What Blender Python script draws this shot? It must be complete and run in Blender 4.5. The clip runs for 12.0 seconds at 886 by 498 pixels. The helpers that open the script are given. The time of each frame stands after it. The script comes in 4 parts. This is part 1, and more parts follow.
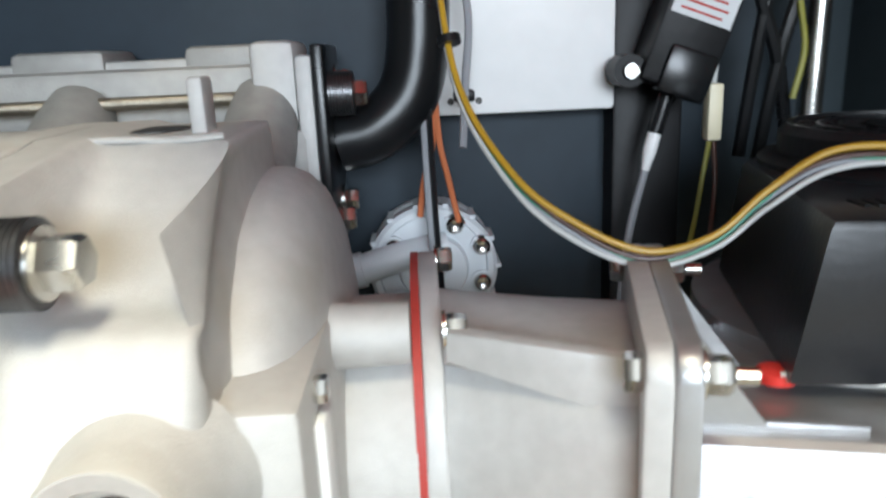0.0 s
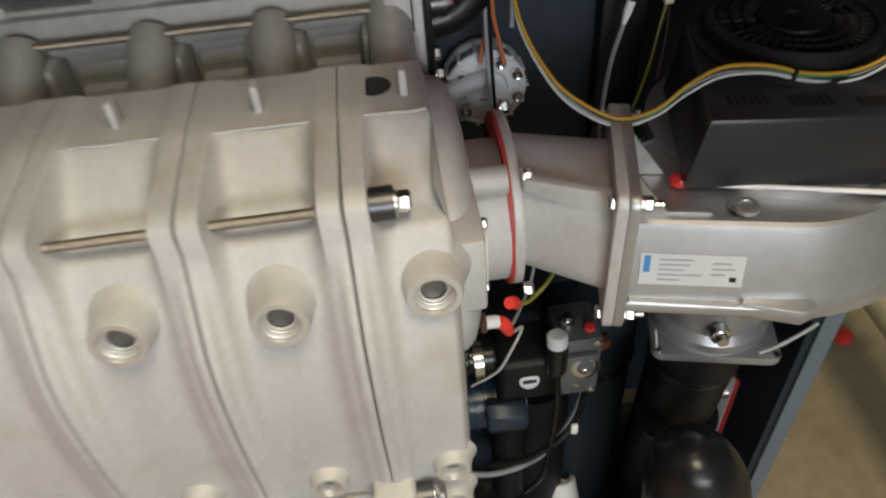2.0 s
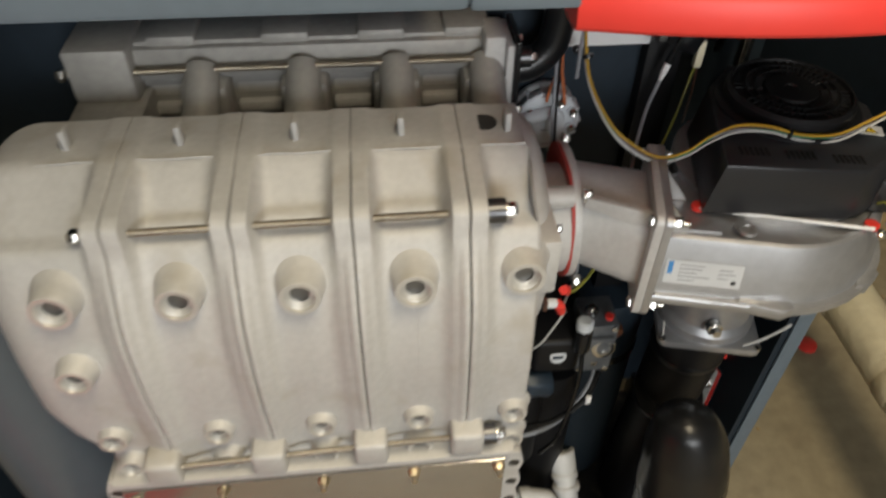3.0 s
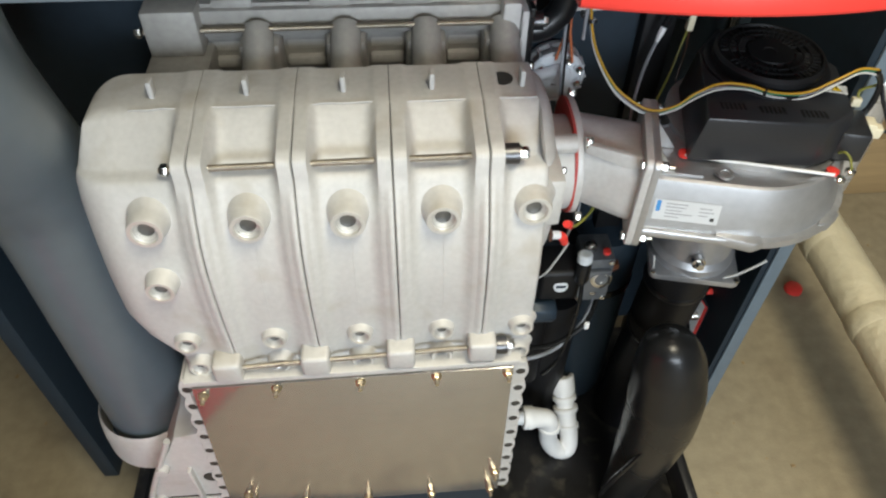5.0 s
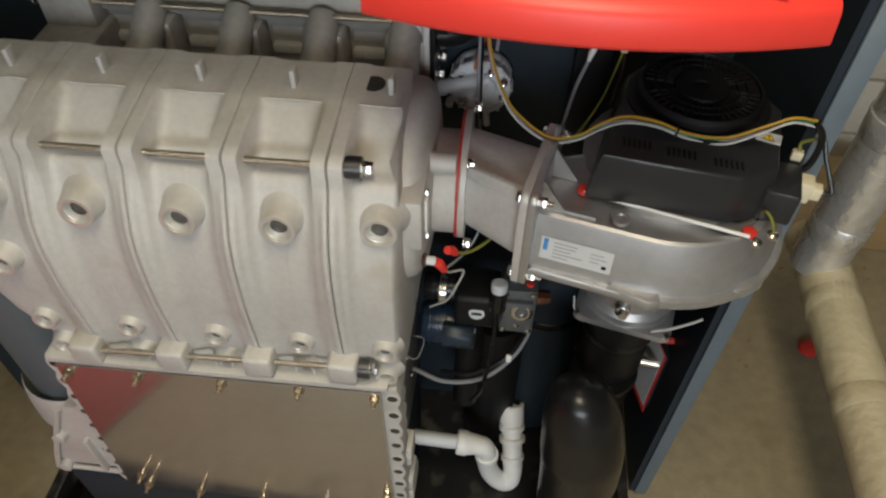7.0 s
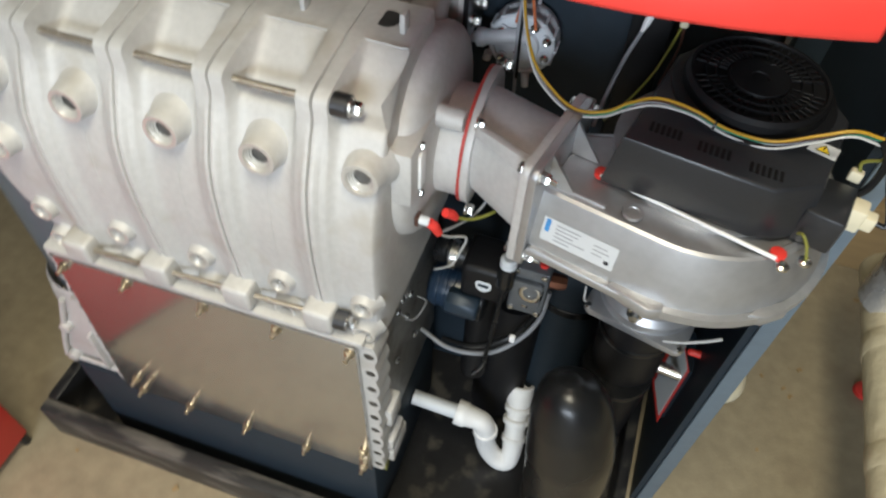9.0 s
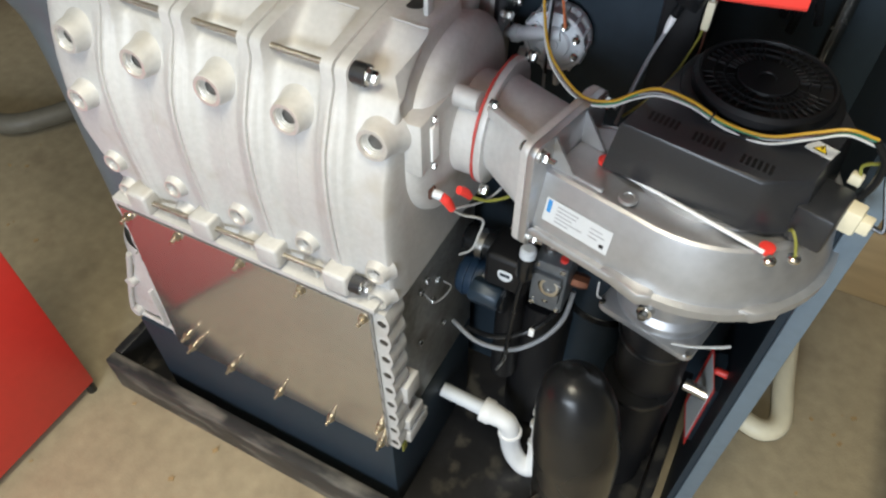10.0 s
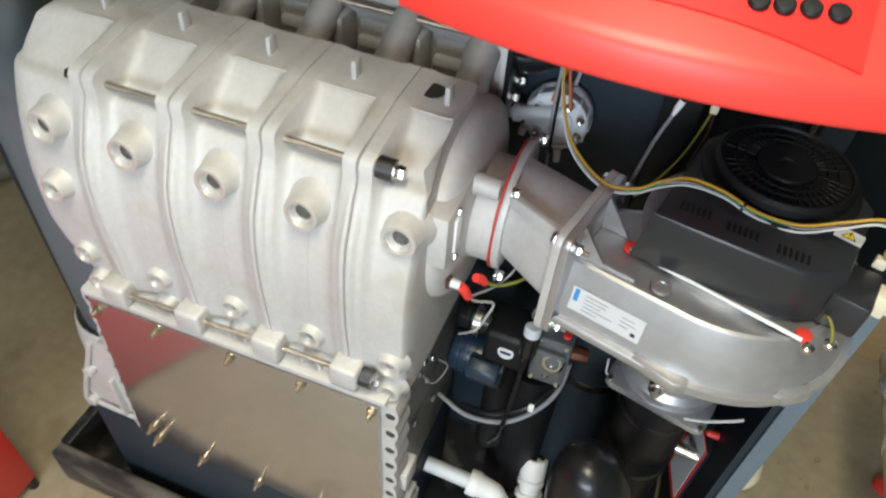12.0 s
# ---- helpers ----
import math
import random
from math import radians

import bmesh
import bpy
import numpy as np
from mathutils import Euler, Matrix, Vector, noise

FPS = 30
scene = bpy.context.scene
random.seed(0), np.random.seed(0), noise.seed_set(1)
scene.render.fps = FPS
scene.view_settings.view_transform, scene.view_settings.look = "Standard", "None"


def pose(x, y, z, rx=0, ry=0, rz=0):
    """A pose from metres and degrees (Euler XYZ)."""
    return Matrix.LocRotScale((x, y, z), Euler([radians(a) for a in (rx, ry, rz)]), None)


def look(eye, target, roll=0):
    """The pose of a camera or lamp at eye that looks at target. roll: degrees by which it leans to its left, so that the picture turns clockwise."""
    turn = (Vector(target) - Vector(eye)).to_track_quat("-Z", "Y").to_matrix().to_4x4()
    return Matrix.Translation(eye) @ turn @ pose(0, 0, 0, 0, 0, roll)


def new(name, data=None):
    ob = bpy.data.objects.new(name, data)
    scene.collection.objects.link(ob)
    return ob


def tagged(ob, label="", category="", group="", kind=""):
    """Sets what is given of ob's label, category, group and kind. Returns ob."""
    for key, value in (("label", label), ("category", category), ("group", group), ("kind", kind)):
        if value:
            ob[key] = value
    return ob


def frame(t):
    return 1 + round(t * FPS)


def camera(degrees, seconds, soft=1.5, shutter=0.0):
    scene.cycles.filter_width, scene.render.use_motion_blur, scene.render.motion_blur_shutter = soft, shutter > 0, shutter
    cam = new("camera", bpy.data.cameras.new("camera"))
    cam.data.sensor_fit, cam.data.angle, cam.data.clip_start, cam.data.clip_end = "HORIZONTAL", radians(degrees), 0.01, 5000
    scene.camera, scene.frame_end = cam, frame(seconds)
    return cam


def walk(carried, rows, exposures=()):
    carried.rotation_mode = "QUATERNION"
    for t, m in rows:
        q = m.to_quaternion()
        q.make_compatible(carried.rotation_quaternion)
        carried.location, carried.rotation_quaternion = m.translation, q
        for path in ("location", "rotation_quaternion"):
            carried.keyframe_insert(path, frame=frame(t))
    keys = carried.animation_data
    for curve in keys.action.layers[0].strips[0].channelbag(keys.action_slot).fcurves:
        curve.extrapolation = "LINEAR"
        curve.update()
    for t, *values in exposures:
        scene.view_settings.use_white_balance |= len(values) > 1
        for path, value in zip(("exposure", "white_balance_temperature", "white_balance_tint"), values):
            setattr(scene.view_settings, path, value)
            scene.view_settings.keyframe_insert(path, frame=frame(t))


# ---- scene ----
cam = camera(63.4, 12.0, soft=2.2, shutter=0.6)
PATH = [
    (0, (0.326, -0.125, 1.218), (0.385, 1.805, 0.698), -2.5),
    (0.5, (0.277, -0.127, 1.197), (0.542, 1.779, 0.653), -2.8),
    (1, (0.275, -0.129, 1.194), (0.325, 1.681, 0.344), -6.1),
    (1.5, (0.254, -0.204, 1.344), (0.343, 1.383, 0.13), -5.0),
    (2, (0.228, -0.341, 1.504), (0.31, 1.113, 0.133), -4.9),
    (2.5, (0.175, -0.426, 1.592), (0.254, 1.064, 0.259), -1.6),
    (3, (0.097, -0.486, 1.652), (0.243, 0.954, 0.272), 0.8),
    (3.5, (0.038, -0.538, 1.695), (0.14, 0.813, 0.223), 1.0),
    (5.3, (0.065, -0.619, 1.756), (0.202, 0.724, 0.28), 1.3),
    (5.5, (0.052, -0.623, 1.762), (0.202, 0.703, 0.272), 1.3),
    (6, (0.114, -0.608, 1.749), (0.203, 0.748, 0.282), -1.3),
    (6.5, (0.285, -0.557, 1.738), (0.242, 0.813, 0.282), 1.1),
    (7, (0.372, -0.522, 1.715), (0.24, 0.8, 0.22), 0.9),
    (8.8, (0.436, -0.433, 1.672), (0.154, 0.754, 0.088), 2.1),
    (9, (0.478, -0.447, 1.668), (0.136, 0.737, 0.093), 3.3),
    (9.5, (0.572, -0.48, 1.66), (0.105, 0.671, 0.093), 3.8),
    (10, (0.613, -0.491, 1.663), (0.008, 0.657, 0.141), 0.0),
    (10.5, (0.603, -0.49, 1.667), (-0.008, 0.693, 0.175), 0.3),
    (11, (0.565, -0.485, 1.669), (-0.043, 0.724, 0.197), 1.0),
    (11.5, (0.514, -0.479, 1.666), (-0.007, 0.762, 0.187), 4.0),
    (12, (0.462, -0.476, 1.68), (0.033, 0.833, 0.23), 5.0),
]
LIGHT = [(0.0, 0.32, 6100, 7), (0.5, -0.1, 6100, 7), (1.0, -0.98, 6100, 7), (1.5, -0.6, 6300, 9), (2.0, -0.58, 6750, 11), (3.0, -0.62, 6950, 11), (3.7, -0.25, 6600, 9), (5.5, -0.05, 6200, 8), (6.1, -0.15, 6300, 8), (6.5, -0.85, 6800, 10), (7.2, -0.8, 6700, 10), (8.8, -0.2, 6150, 9), (9.5, 0.05, 6100, 9), (10.5, 0.1, 6100, 9), (12.0, 0.05, 6100, 8)]
walk(cam, [(t, look(eye, target, roll)) for t, eye, target, roll in PATH], LIGHT)

# ---- light -----------------------------------------------------------------
world = bpy.data.worlds.new("room_air")
scene.world = world
world.use_nodes = True
world.node_tree.nodes["Background"].inputs[0].default_value = (0.9, 0.95, 1.0, 1)
world.node_tree.nodes["Background"].inputs[1].default_value = 0.018


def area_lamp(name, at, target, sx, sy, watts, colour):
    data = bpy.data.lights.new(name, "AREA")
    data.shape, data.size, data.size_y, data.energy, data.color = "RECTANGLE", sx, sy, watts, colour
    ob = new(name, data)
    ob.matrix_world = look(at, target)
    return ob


# cool front daylight and one warm ceiling lamp, both unseen and added without fittings
area_lamp("front_window_daylight", (0.55, -3.9, 1.9), (0.15, 0.0, 0.95), 2.2, 1.4, 185, (0.87, 0.935, 1.0))
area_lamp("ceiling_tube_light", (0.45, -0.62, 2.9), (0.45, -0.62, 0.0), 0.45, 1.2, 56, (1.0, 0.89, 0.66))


# ---- materials -------------------------------------------------------------
def material(name, base, rough=0.5, metal=0.0, grain=40.0, vary=0.12, bump=0.05, big=3.0, stain=None, stain_at=0.62,
             stretch=(1, 1, 1), spec=0.5, per_part=0.0, fine=0.0):
    """A worn surface: two scales of colour noise, roughness noise and bump."""
    m = bpy.data.materials.new(name)
    m.use_nodes = True
    nt = m.node_tree
    b = nt.nodes["Principled BSDF"]
    b.inputs["Metallic"].default_value = metal
    b.inputs["Specular IOR Level"].default_value = spec
    co = nt.nodes.new("ShaderNodeTexCoord")
    mp = nt.nodes.new("ShaderNodeMapping")
    mp.inputs["Scale"].default_value = stretch
    nt.links.new(co.outputs["Object"], mp.inputs["Vector"])

    def noise_node(scale, detail):
        n = nt.nodes.new("ShaderNodeTexNoise")
        n.inputs["Scale"].default_value, n.inputs["Detail"].default_value = scale, detail
        nt.links.new(mp.outputs["Vector"], n.inputs["Vector"])
        return n

    n1, n2 = noise_node(grain, 5), noise_node(big, 4)
    mixer = nt.nodes.new("ShaderNodeMath")
    mixer.operation = "ADD"
    nt.links.new(n1.outputs["Fac"], mixer.inputs[0])
    nt.links.new(n2.outputs["Fac"], mixer.inputs[1])
    ramp = nt.nodes.new("ShaderNodeMapRange")
    ramp.inputs["From Min"].default_value, ramp.inputs["From Max"].default_value = 0.6, 1.4
    ramp.inputs["To Min"].default_value, ramp.inputs["To Max"].default_value = 1 - vary, 1 + vary
    nt.links.new(mixer.outputs[0], ramp.inputs["Value"])
    col = nt.nodes.new("ShaderNodeVectorMath")
    col.operation = "SCALE"
    col.inputs[0].default_value = base
    nt.links.new(ramp.outputs["Result"], col.inputs["Scale"])
    last = col.outputs["Vector"]
    if stain:
        n3 = noise_node(big * 2.3, 6)
        mask = nt.nodes.new("ShaderNodeMapRange")
        mask.inputs["From Min"].default_value, mask.inputs["From Max"].default_value = stain_at, stain_at + 0.14
        nt.links.new(n3.outputs["Fac"], mask.inputs["Value"])
        mix = nt.nodes.new("ShaderNodeMix")
        mix.data_type = "RGBA"
        nt.links.new(mask.outputs["Result"], mix.inputs["Factor"])
        nt.links.new(last, mix.inputs["A"])
        mix.inputs["B"].default_value = (*stain, 1)
        last = mix.outputs["Result"]
    nt.links.new(last, b.inputs["Base Color"])
    rr = nt.nodes.new("ShaderNodeMapRange")
    rr.inputs["To Min"].default_value, rr.inputs["To Max"].default_value = max(0.03, rough - 0.1), min(1, rough + 0.1)
    nt.links.new(n2.outputs["Fac"], rr.inputs["Value"])
    nt.links.new(rr.outputs["Result"], b.inputs["Roughness"])
    if bump:
        bp = nt.nodes.new("ShaderNodeBump")
        bp.inputs["Strength"].default_value, bp.inputs["Distance"].default_value = bump, 0.004
        src = noise_node(fine, 3) if fine else n1
        nt.links.new(src.outputs["Fac"], bp.inputs["Height"])
        nt.links.new(bp.outputs["Normal"], b.inputs["Normal"])
    return m


CAST = material("cast_aluminium", (0.55, 0.542, 0.525), 0.56, 0.22, 120, 0.10, 0.2, 5, stain=(0.47, 0.445, 0.40), stain_at=0.58, fine=1500)
# Toned darker than CAST to carry the shade round the header.
CAST_DARK = material("shaded_cast_aluminium", (0.36, 0.352, 0.335), 0.6, 0.35, 90, 0.16, 0.12, 6, fine=600)
CAST_CLEAN = material("smooth_cast_aluminium", (0.58, 0.575, 0.565), 0.5, 0.32, 120, 0.1, 0.16, 6, fine=1500)
DIECAST = material("die_cast_aluminium", (0.47, 0.475, 0.485), 0.40, 0.75, 60, 0.12, 0.05, 5, fine=300)
SHEET = material("brushed_sheet", (0.50, 0.485, 0.465), 0.14, 0.85, 240, 0.08, 0.03, 4, stretch=(0.06, 1, 1))
STEELBRIGHT = material("bright_machined_aluminium", (0.66, 0.65, 0.62), 0.4, 0.55, 300, 0.1, 0.04, 20)
SPRING = material("dark_spring_steel", (0.12, 0.12, 0.125), 0.34, 0.9, 300, 0.2, 0.05, 20)
STEEL = material("zinc_steel", (0.62, 0.61, 0.58), 0.25, 1.0, 300, 0.12, 0.02, 20)
BRASSY = material("yellow_zinc_steel", (0.64, 0.57, 0.44), 0.3, 1.0, 300, 0.15, 0.02, 20)
ROD = material("threaded_rod_steel", (0.36, 0.32, 0.26), 0.4, 0.9, 300, 0.2, 0.3, 20, stretch=(6, 1, 1))
NAVY = material("navy_painted_sheet", (0.019, 0.030, 0.042), 0.55, 0.0, 60, 0.15, 0.03, 2, spec=0.3)
EDGE = material("blue_grey_painted_edge", (0.135, 0.175, 0.21), 0.5, 0.0, 60, 0.1, 0.02, 4)
GREYPLASTIC = material("grey_flue_plastic", (0.105, 0.128, 0.145), 0.33, 0.0, 30, 0.08, 0.02, 3)
BLACK = material("black_plastic", (0.009, 0.0095, 0.0105), 0.28, 0.0, 80, 0.2, 0.03, 4, spec=0.42)
BLACKMATT = material("matt_black_plastic", (0.008, 0.008, 0.009), 0.5, 0.0, 200, 0.2, 0.08, 4, spec=0.28)
COVER = material("charcoal_motor_cover", (0.021, 0.022, 0.025), 0.36, 0.0, 260, 0.12, 0.06, 4)
RED = material("red_plastic", (0.76, 0.048, 0.036), 0.42, 0.0, 40, 0.05, 0.01, 2)
REDGASKET = material("red_silicone", (0.42, 0.045, 0.035), 0.55, 0.0, 150, 0.15, 0.1, 20)
REDSCREEN = material("red_satin_panel", (0.62, 0.03, 0.025), 0.3, 0.0, 40, 0.04, 0.0, 2)
WHITEP = material("white_plastic", (0.85, 0.85, 0.84), 0.4, 0.0, 60, 0.04, 0.02, 6)
GREYW = material("pale_grey_plastic", (0.62, 0.65, 0.68), 0.4, 0.0, 60, 0.05, 0.02, 6)
CREAMP = material("cream_plastic", (0.72, 0.66, 0.48), 0.45, 0.0, 60, 0.06, 0.02, 8)
CONCRETE = material("concrete_floor", (0.345, 0.29, 0.19), 0.62, 0.0, 26, 0.22, 0.2, 1.6, stain=(0.22, 0.175, 0.115), stain_at=0.57, fine=160)
# Walls and ceiling are toned darker than their paint to cut bounced light.
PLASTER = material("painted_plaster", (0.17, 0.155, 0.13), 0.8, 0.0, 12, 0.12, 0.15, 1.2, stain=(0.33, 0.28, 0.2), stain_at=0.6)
BRICKM = material("painted_block", (0.60, 0.56, 0.48), 0.75, 0.0, 40, 0.12, 0.3, 3, stain=(0.4, 0.33, 0.24), stain_at=0.6)
WOODM = material("old_timber", (0.36, 0.25, 0.12), 0.65, 0.0, 30, 0.25, 0.15, 3, stretch=(0.15, 1, 1))
CEIL = material("white_ceiling", (0.30, 0.29, 0.27), 0.8, 0.0, 20, 0.05, 0.05, 2)
CREAMFOIL = material("cream_pipe_wrap", (0.62, 0.55, 0.38), 0.32, 0.0, 25, 0.14, 1.0, 7, fine=34)
FOIL = material("aluminium_foil_wrap", (0.76, 0.76, 0.76), 0.28, 0.7, 40, 0.12, 1.0, 8, fine=44)
YELLOW = material("yellow_wire", (0.46, 0.27, 0.02), 0.4, 0.0, 60, 0.08)
GREEN = material("green_wire", (0.02, 0.20, 0.11), 0.4, 0.0, 60, 0.08)
ORANGE = material("orange_wire", (0.55, 0.17, 0.07), 0.4, 0.0, 60, 0.08)
BROWN = material("brown_wire", (0.07, 0.03, 0.02), 0.4, 0.0, 60, 0.08)
GREYWIRE = material("grey_wire", (0.30, 0.31, 0.33), 0.4, 0.0, 60, 0.08)
WHITEWIRE = material("white_wire", (0.55, 0.55, 0.53), 0.4, 0.0, 60, 0.04)
OLIVE = material("yellow_green_wire", (0.22, 0.22, 0.04), 0.4, 0.0, 60, 0.1)
PAPER = material("white_label", (0.60, 0.62, 0.63), 0.5, 0.0, 80, 0.03, 0.0)
INK = material("grey_print", (0.32, 0.33, 0.35), 0.6, 0.0, 80, 0.03, 0.0)
BLUEINK = material("blue_print", (0.05, 0.24, 0.55), 0.5, 0.0, 80, 0.03, 0.0)
YELLOWINK = material("warning_yellow", (0.85, 0.6, 0.02), 0.5, 0.0, 80, 0.03, 0.0)
# Olive-grey pipe colour, darkened to carry the shade behind the boiler.
SHADED_PIPE = material("shaded_olive_grey_pipe", (0.15, 0.14, 0.11), 0.5, 0.0, 40, 0.2, 0.1)
COPPER = material("tarnished_copper", (0.22, 0.09, 0.05), 0.4, 0.8, 90, 0.2, 0.05)
# Shade inside bolt, screw and outlet holes, put into the colour of flat discs.
HOLE = material("dark_bore", (0.06, 0.058, 0.055), 0.5, 0.5, 90, 0.2, 0.1)
TRAYM = material("dusty_black_steel", (0.014, 0.014, 0.015), 0.35, 0.0, 60, 0.3, 0.08, 9, stain=(0.06, 0.055, 0.045), stain_at=0.54)
RIMM = material("dusty_scuffed_steel", (0.03, 0.03, 0.03), 0.5, 0.0, 50, 0.35, 0.1, 8, stain=(0.16, 0.15, 0.13), stain_at=0.5, stretch=(0.35, 1, 1))
# Shade of a deeper bore, put into the colour of a shallow dish.
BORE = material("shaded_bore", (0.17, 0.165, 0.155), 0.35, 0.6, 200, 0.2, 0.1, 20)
# mottled dark grey casting of the sump
SUMPCAST = material("dark_cast_aluminium", (0.30, 0.30, 0.285), 0.5, 0.3, 60, 0.3, 0.45, 6, stain=(0.17, 0.16, 0.14), stain_at=0.5, fine=160)
VALVE = material("grey_die_cast_zinc", (0.17, 0.18, 0.19), 0.4, 0.5, 90, 0.2, 0.08, 12)
BLUEPUMP = material("blue_gloss_enamel", (0.014, 0.030, 0.058), 0.3, 0.0, 70, 0.15, 0.05)
BLUEMETAL = material("blue_painted_metal", (0.018, 0.032, 0.050), 0.4, 0.2, 70, 0.15, 0.05)
SCREEN = material("grey_screen", (0.09, 0.10, 0.10), 0.15, 0.0, 70, 0.05, 0.0)


# ---- mesh builders ---------------------------------------------------------
def part(name, bm, mat, parent=None, label="", angle=38):
    me = bpy.data.meshes.new(name)
    bmesh.ops.recalc_face_normals(bm, faces=bm.faces)
    for f in bm.faces:
        f.smooth = True
    bm.to_mesh(me)
    bm.free()
    me.set_sharp_from_angle(angle=radians(angle))
    me.materials.append(mat)
    ob = new(name, me)
    if parent:
        ob.parent = parent
        if parent.type == "EMPTY":
            ob.matrix_parent_inverse = Matrix.Translation(-parent.location)
    if label:
        tagged(ob, label)
    return ob


def shared(name, mesh, m, parent):
    """Another object on one mesh, at the pose m, under a thing."""
    ob = new(name, mesh)
    ob.parent = parent
    if parent.type == "EMPTY":
        ob.matrix_parent_inverse = Matrix.Translation(-parent.location)
    ob.matrix_basis = m
    return ob


def thing(name, label, category, at=(0, 0, 0), group="", kind=""):
    ob = new(name)
    ob.location = at
    ob.empty_display_size = 0.05
    return tagged(ob, label, category, group, kind)


def box(bm, lo, hi, bev=0.0, m=None, seg=2):
    lo, hi = Vector(lo), Vector(hi)
    r = bmesh.ops.create_cube(bm, size=1.0)
    vs = r["verts"]
    mid, size = (lo + hi) / 2, hi - lo
    for v in vs:
        v.co = Vector((v.co.x * size.x, v.co.y * size.y, v.co.z * size.z)) + mid
    if m is not None:
        bmesh.ops.transform(bm, matrix=m, verts=vs)
    if bev:
        es = list({e for v in vs for e in v.link_edges})
        bmesh.ops.bevel(bm, geom=es, offset=bev, segments=seg, affect="EDGES", profile=0.5)
    return bm


def axes_for(d):
    d = Vector(d).normalized()
    return d.to_track_quat("Z", "Y").to_matrix().to_4x4()


def lathe(bm, origin, axis, prof, seg=28, close=False):
    """Rings of (radius, height along the axis) joined; end rings are capped."""
    m = Matrix.Translation(origin) @ axes_for(axis)
    rings = []
    for r, h in prof:
        if r < 1e-6:
            rings.append([bm.verts.new(m @ Vector((0, 0, h)))])
        else:
            rings.append([bm.verts.new(m @ Vector((r * math.cos(a), r * math.sin(a), h))) for a in (2 * math.pi * i / seg for i in range(seg))])
    for a, b in zip(rings, rings[1:]):
        for i in range(seg):
            j = (i + 1) % seg
            if len(a) == 1 and len(b) == 1:
                continue
            if len(a) == 1:
                bm.faces.new((a[0], b[i], b[j]))
            elif len(b) == 1:
                bm.faces.new((a[i], a[j], b[0]))
            else:
                bm.faces.new((a[i], a[j], b[j], b[i]))
    for ring in (rings[0], rings[-1]):
        if len(ring) > 1 and not close:
            bm.faces.new(ring)
    return bm


def rod(bm, a, b, r, seg=14):
    a, b = Vector(a), Vector(b)
    return lathe(bm, a, b - a, [(r, 0), (r, (b - a).length)], seg)


def hexnut(bm, at, axis, r, h, washer=0.0):
    if washer:
        lathe(bm, at, axis, [(washer, 0), (washer, 0.0016)], 18)
    return lathe(bm, Vector(at) + Vector(axis).normalized() * (0.0016 if washer else 0), axis, [(r * 0.92, 0), (r, h * 0.15), (r, h * 0.8), (r * 0.86, h)], 6)


def spline(pts, n=8):
    pts = [Vector(p) for p in pts]
    ext = [2 * pts[0] - pts[1], *pts, 2 * pts[-1] - pts[-2]]
    out = []
    for i in range(1, len(ext) - 2):
        p0, p1, p2, p3 = ext[i - 1:i + 3]
        for k in range(n):
            t = k / n
            out.append(0.5 * (2 * p1 + (p2 - p0) * t + (2 * p0 - 5 * p1 + 4 * p2 - p3) * t * t + (3 * p1 - p0 - 3 * p2 + p3) * t ** 3))
    return [*out, pts[-1]]


def sweep(bm, pts, r, seg=10, n=8, flat=1.0):
    """A tube along a smooth path; r is one radius or one for each path point."""
    path = spline(pts, n)
    rs = [r] * len(path)
    if not isinstance(r, (int, float)):
        rs = [r[min(i // n, len(r) - 2)] * (1 - (i % n) / n if i // n < len(r) - 1 else 0) + r[min(i // n + 1, len(r) - 1)] * ((i % n) / n if i // n < len(r) - 1 else 1) for i in range(len(path))]
    rings, side = [], None
    for i, p in enumerate(path):
        d = (path[min(i + 1, len(path) - 1)] - path[max(i - 1, 0)]).normalized()
        if side is None:
            side = d.orthogonal().normalized()
        side = (side - d * side.dot(d)).normalized()
        up = d.cross(side)
        rings.append([bm.verts.new(p + rs[i] * (math.cos(a) * side + flat * math.sin(a) * up)) for a in (2 * math.pi * k / seg for k in range(seg))])
    for a, b in zip(rings, rings[1:]):
        for k in range(seg):
            bm.faces.new((a[k], a[(k + 1) % seg], b[(k + 1) % seg], b[k]))
    bm.faces.new(rings[0])
    bm.faces.new(rings[-1])
    return bm


def prism(bm, poly, lo, hi, place, bev=0.0):
    """A flat outline of (a, b) raised from lo to hi; place(a, b, c) gives the point."""
    bot = [bm.verts.new(place(a, b, lo)) for a, b in poly]
    top = [bm.verts.new(place(a, b, hi)) for a, b in poly]
    faces = [bm.faces.new(bot), bm.faces.new(top)]
    for i in range(len(poly)):
        j = (i + 1) % len(poly)
        faces.append(bm.faces.new((bot[i], bot[j], top[j], top[i])))
    if bev:
        bmesh.ops.bevel(bm, geom=list({*faces[0].edges, *faces[1].edges}), offset=bev, segments=2, affect="EDGES", profile=0.5)
    return bm


def grid(bm, rows):
    """Faces over rows of points."""
    vs = [[bm.verts.new(p) for p in row] for row in rows]
    for a, b in zip(vs, vs[1:]):
        for i in range(len(a) - 1):
            bm.faces.new((a[i], a[i + 1], b[i + 1], b[i]))
    return vs


def rounded(w, h, r, n=6):
    """A rounded rectangle's outline round the origin."""
    out = []
    for cx, cy, a0 in ((w / 2 - r, h / 2 - r, 0), (-w / 2 + r, h / 2 - r, 90), (-w / 2 + r, -h / 2 + r, 180), (w / 2 - r, -h / 2 + r, 270)):
        out += [(cx + r * math.cos(radians(a0 + 90 * k / n)), cy + r * math.sin(radians(a0 + 90 * k / n))) for k in range(n + 1)]
    return out


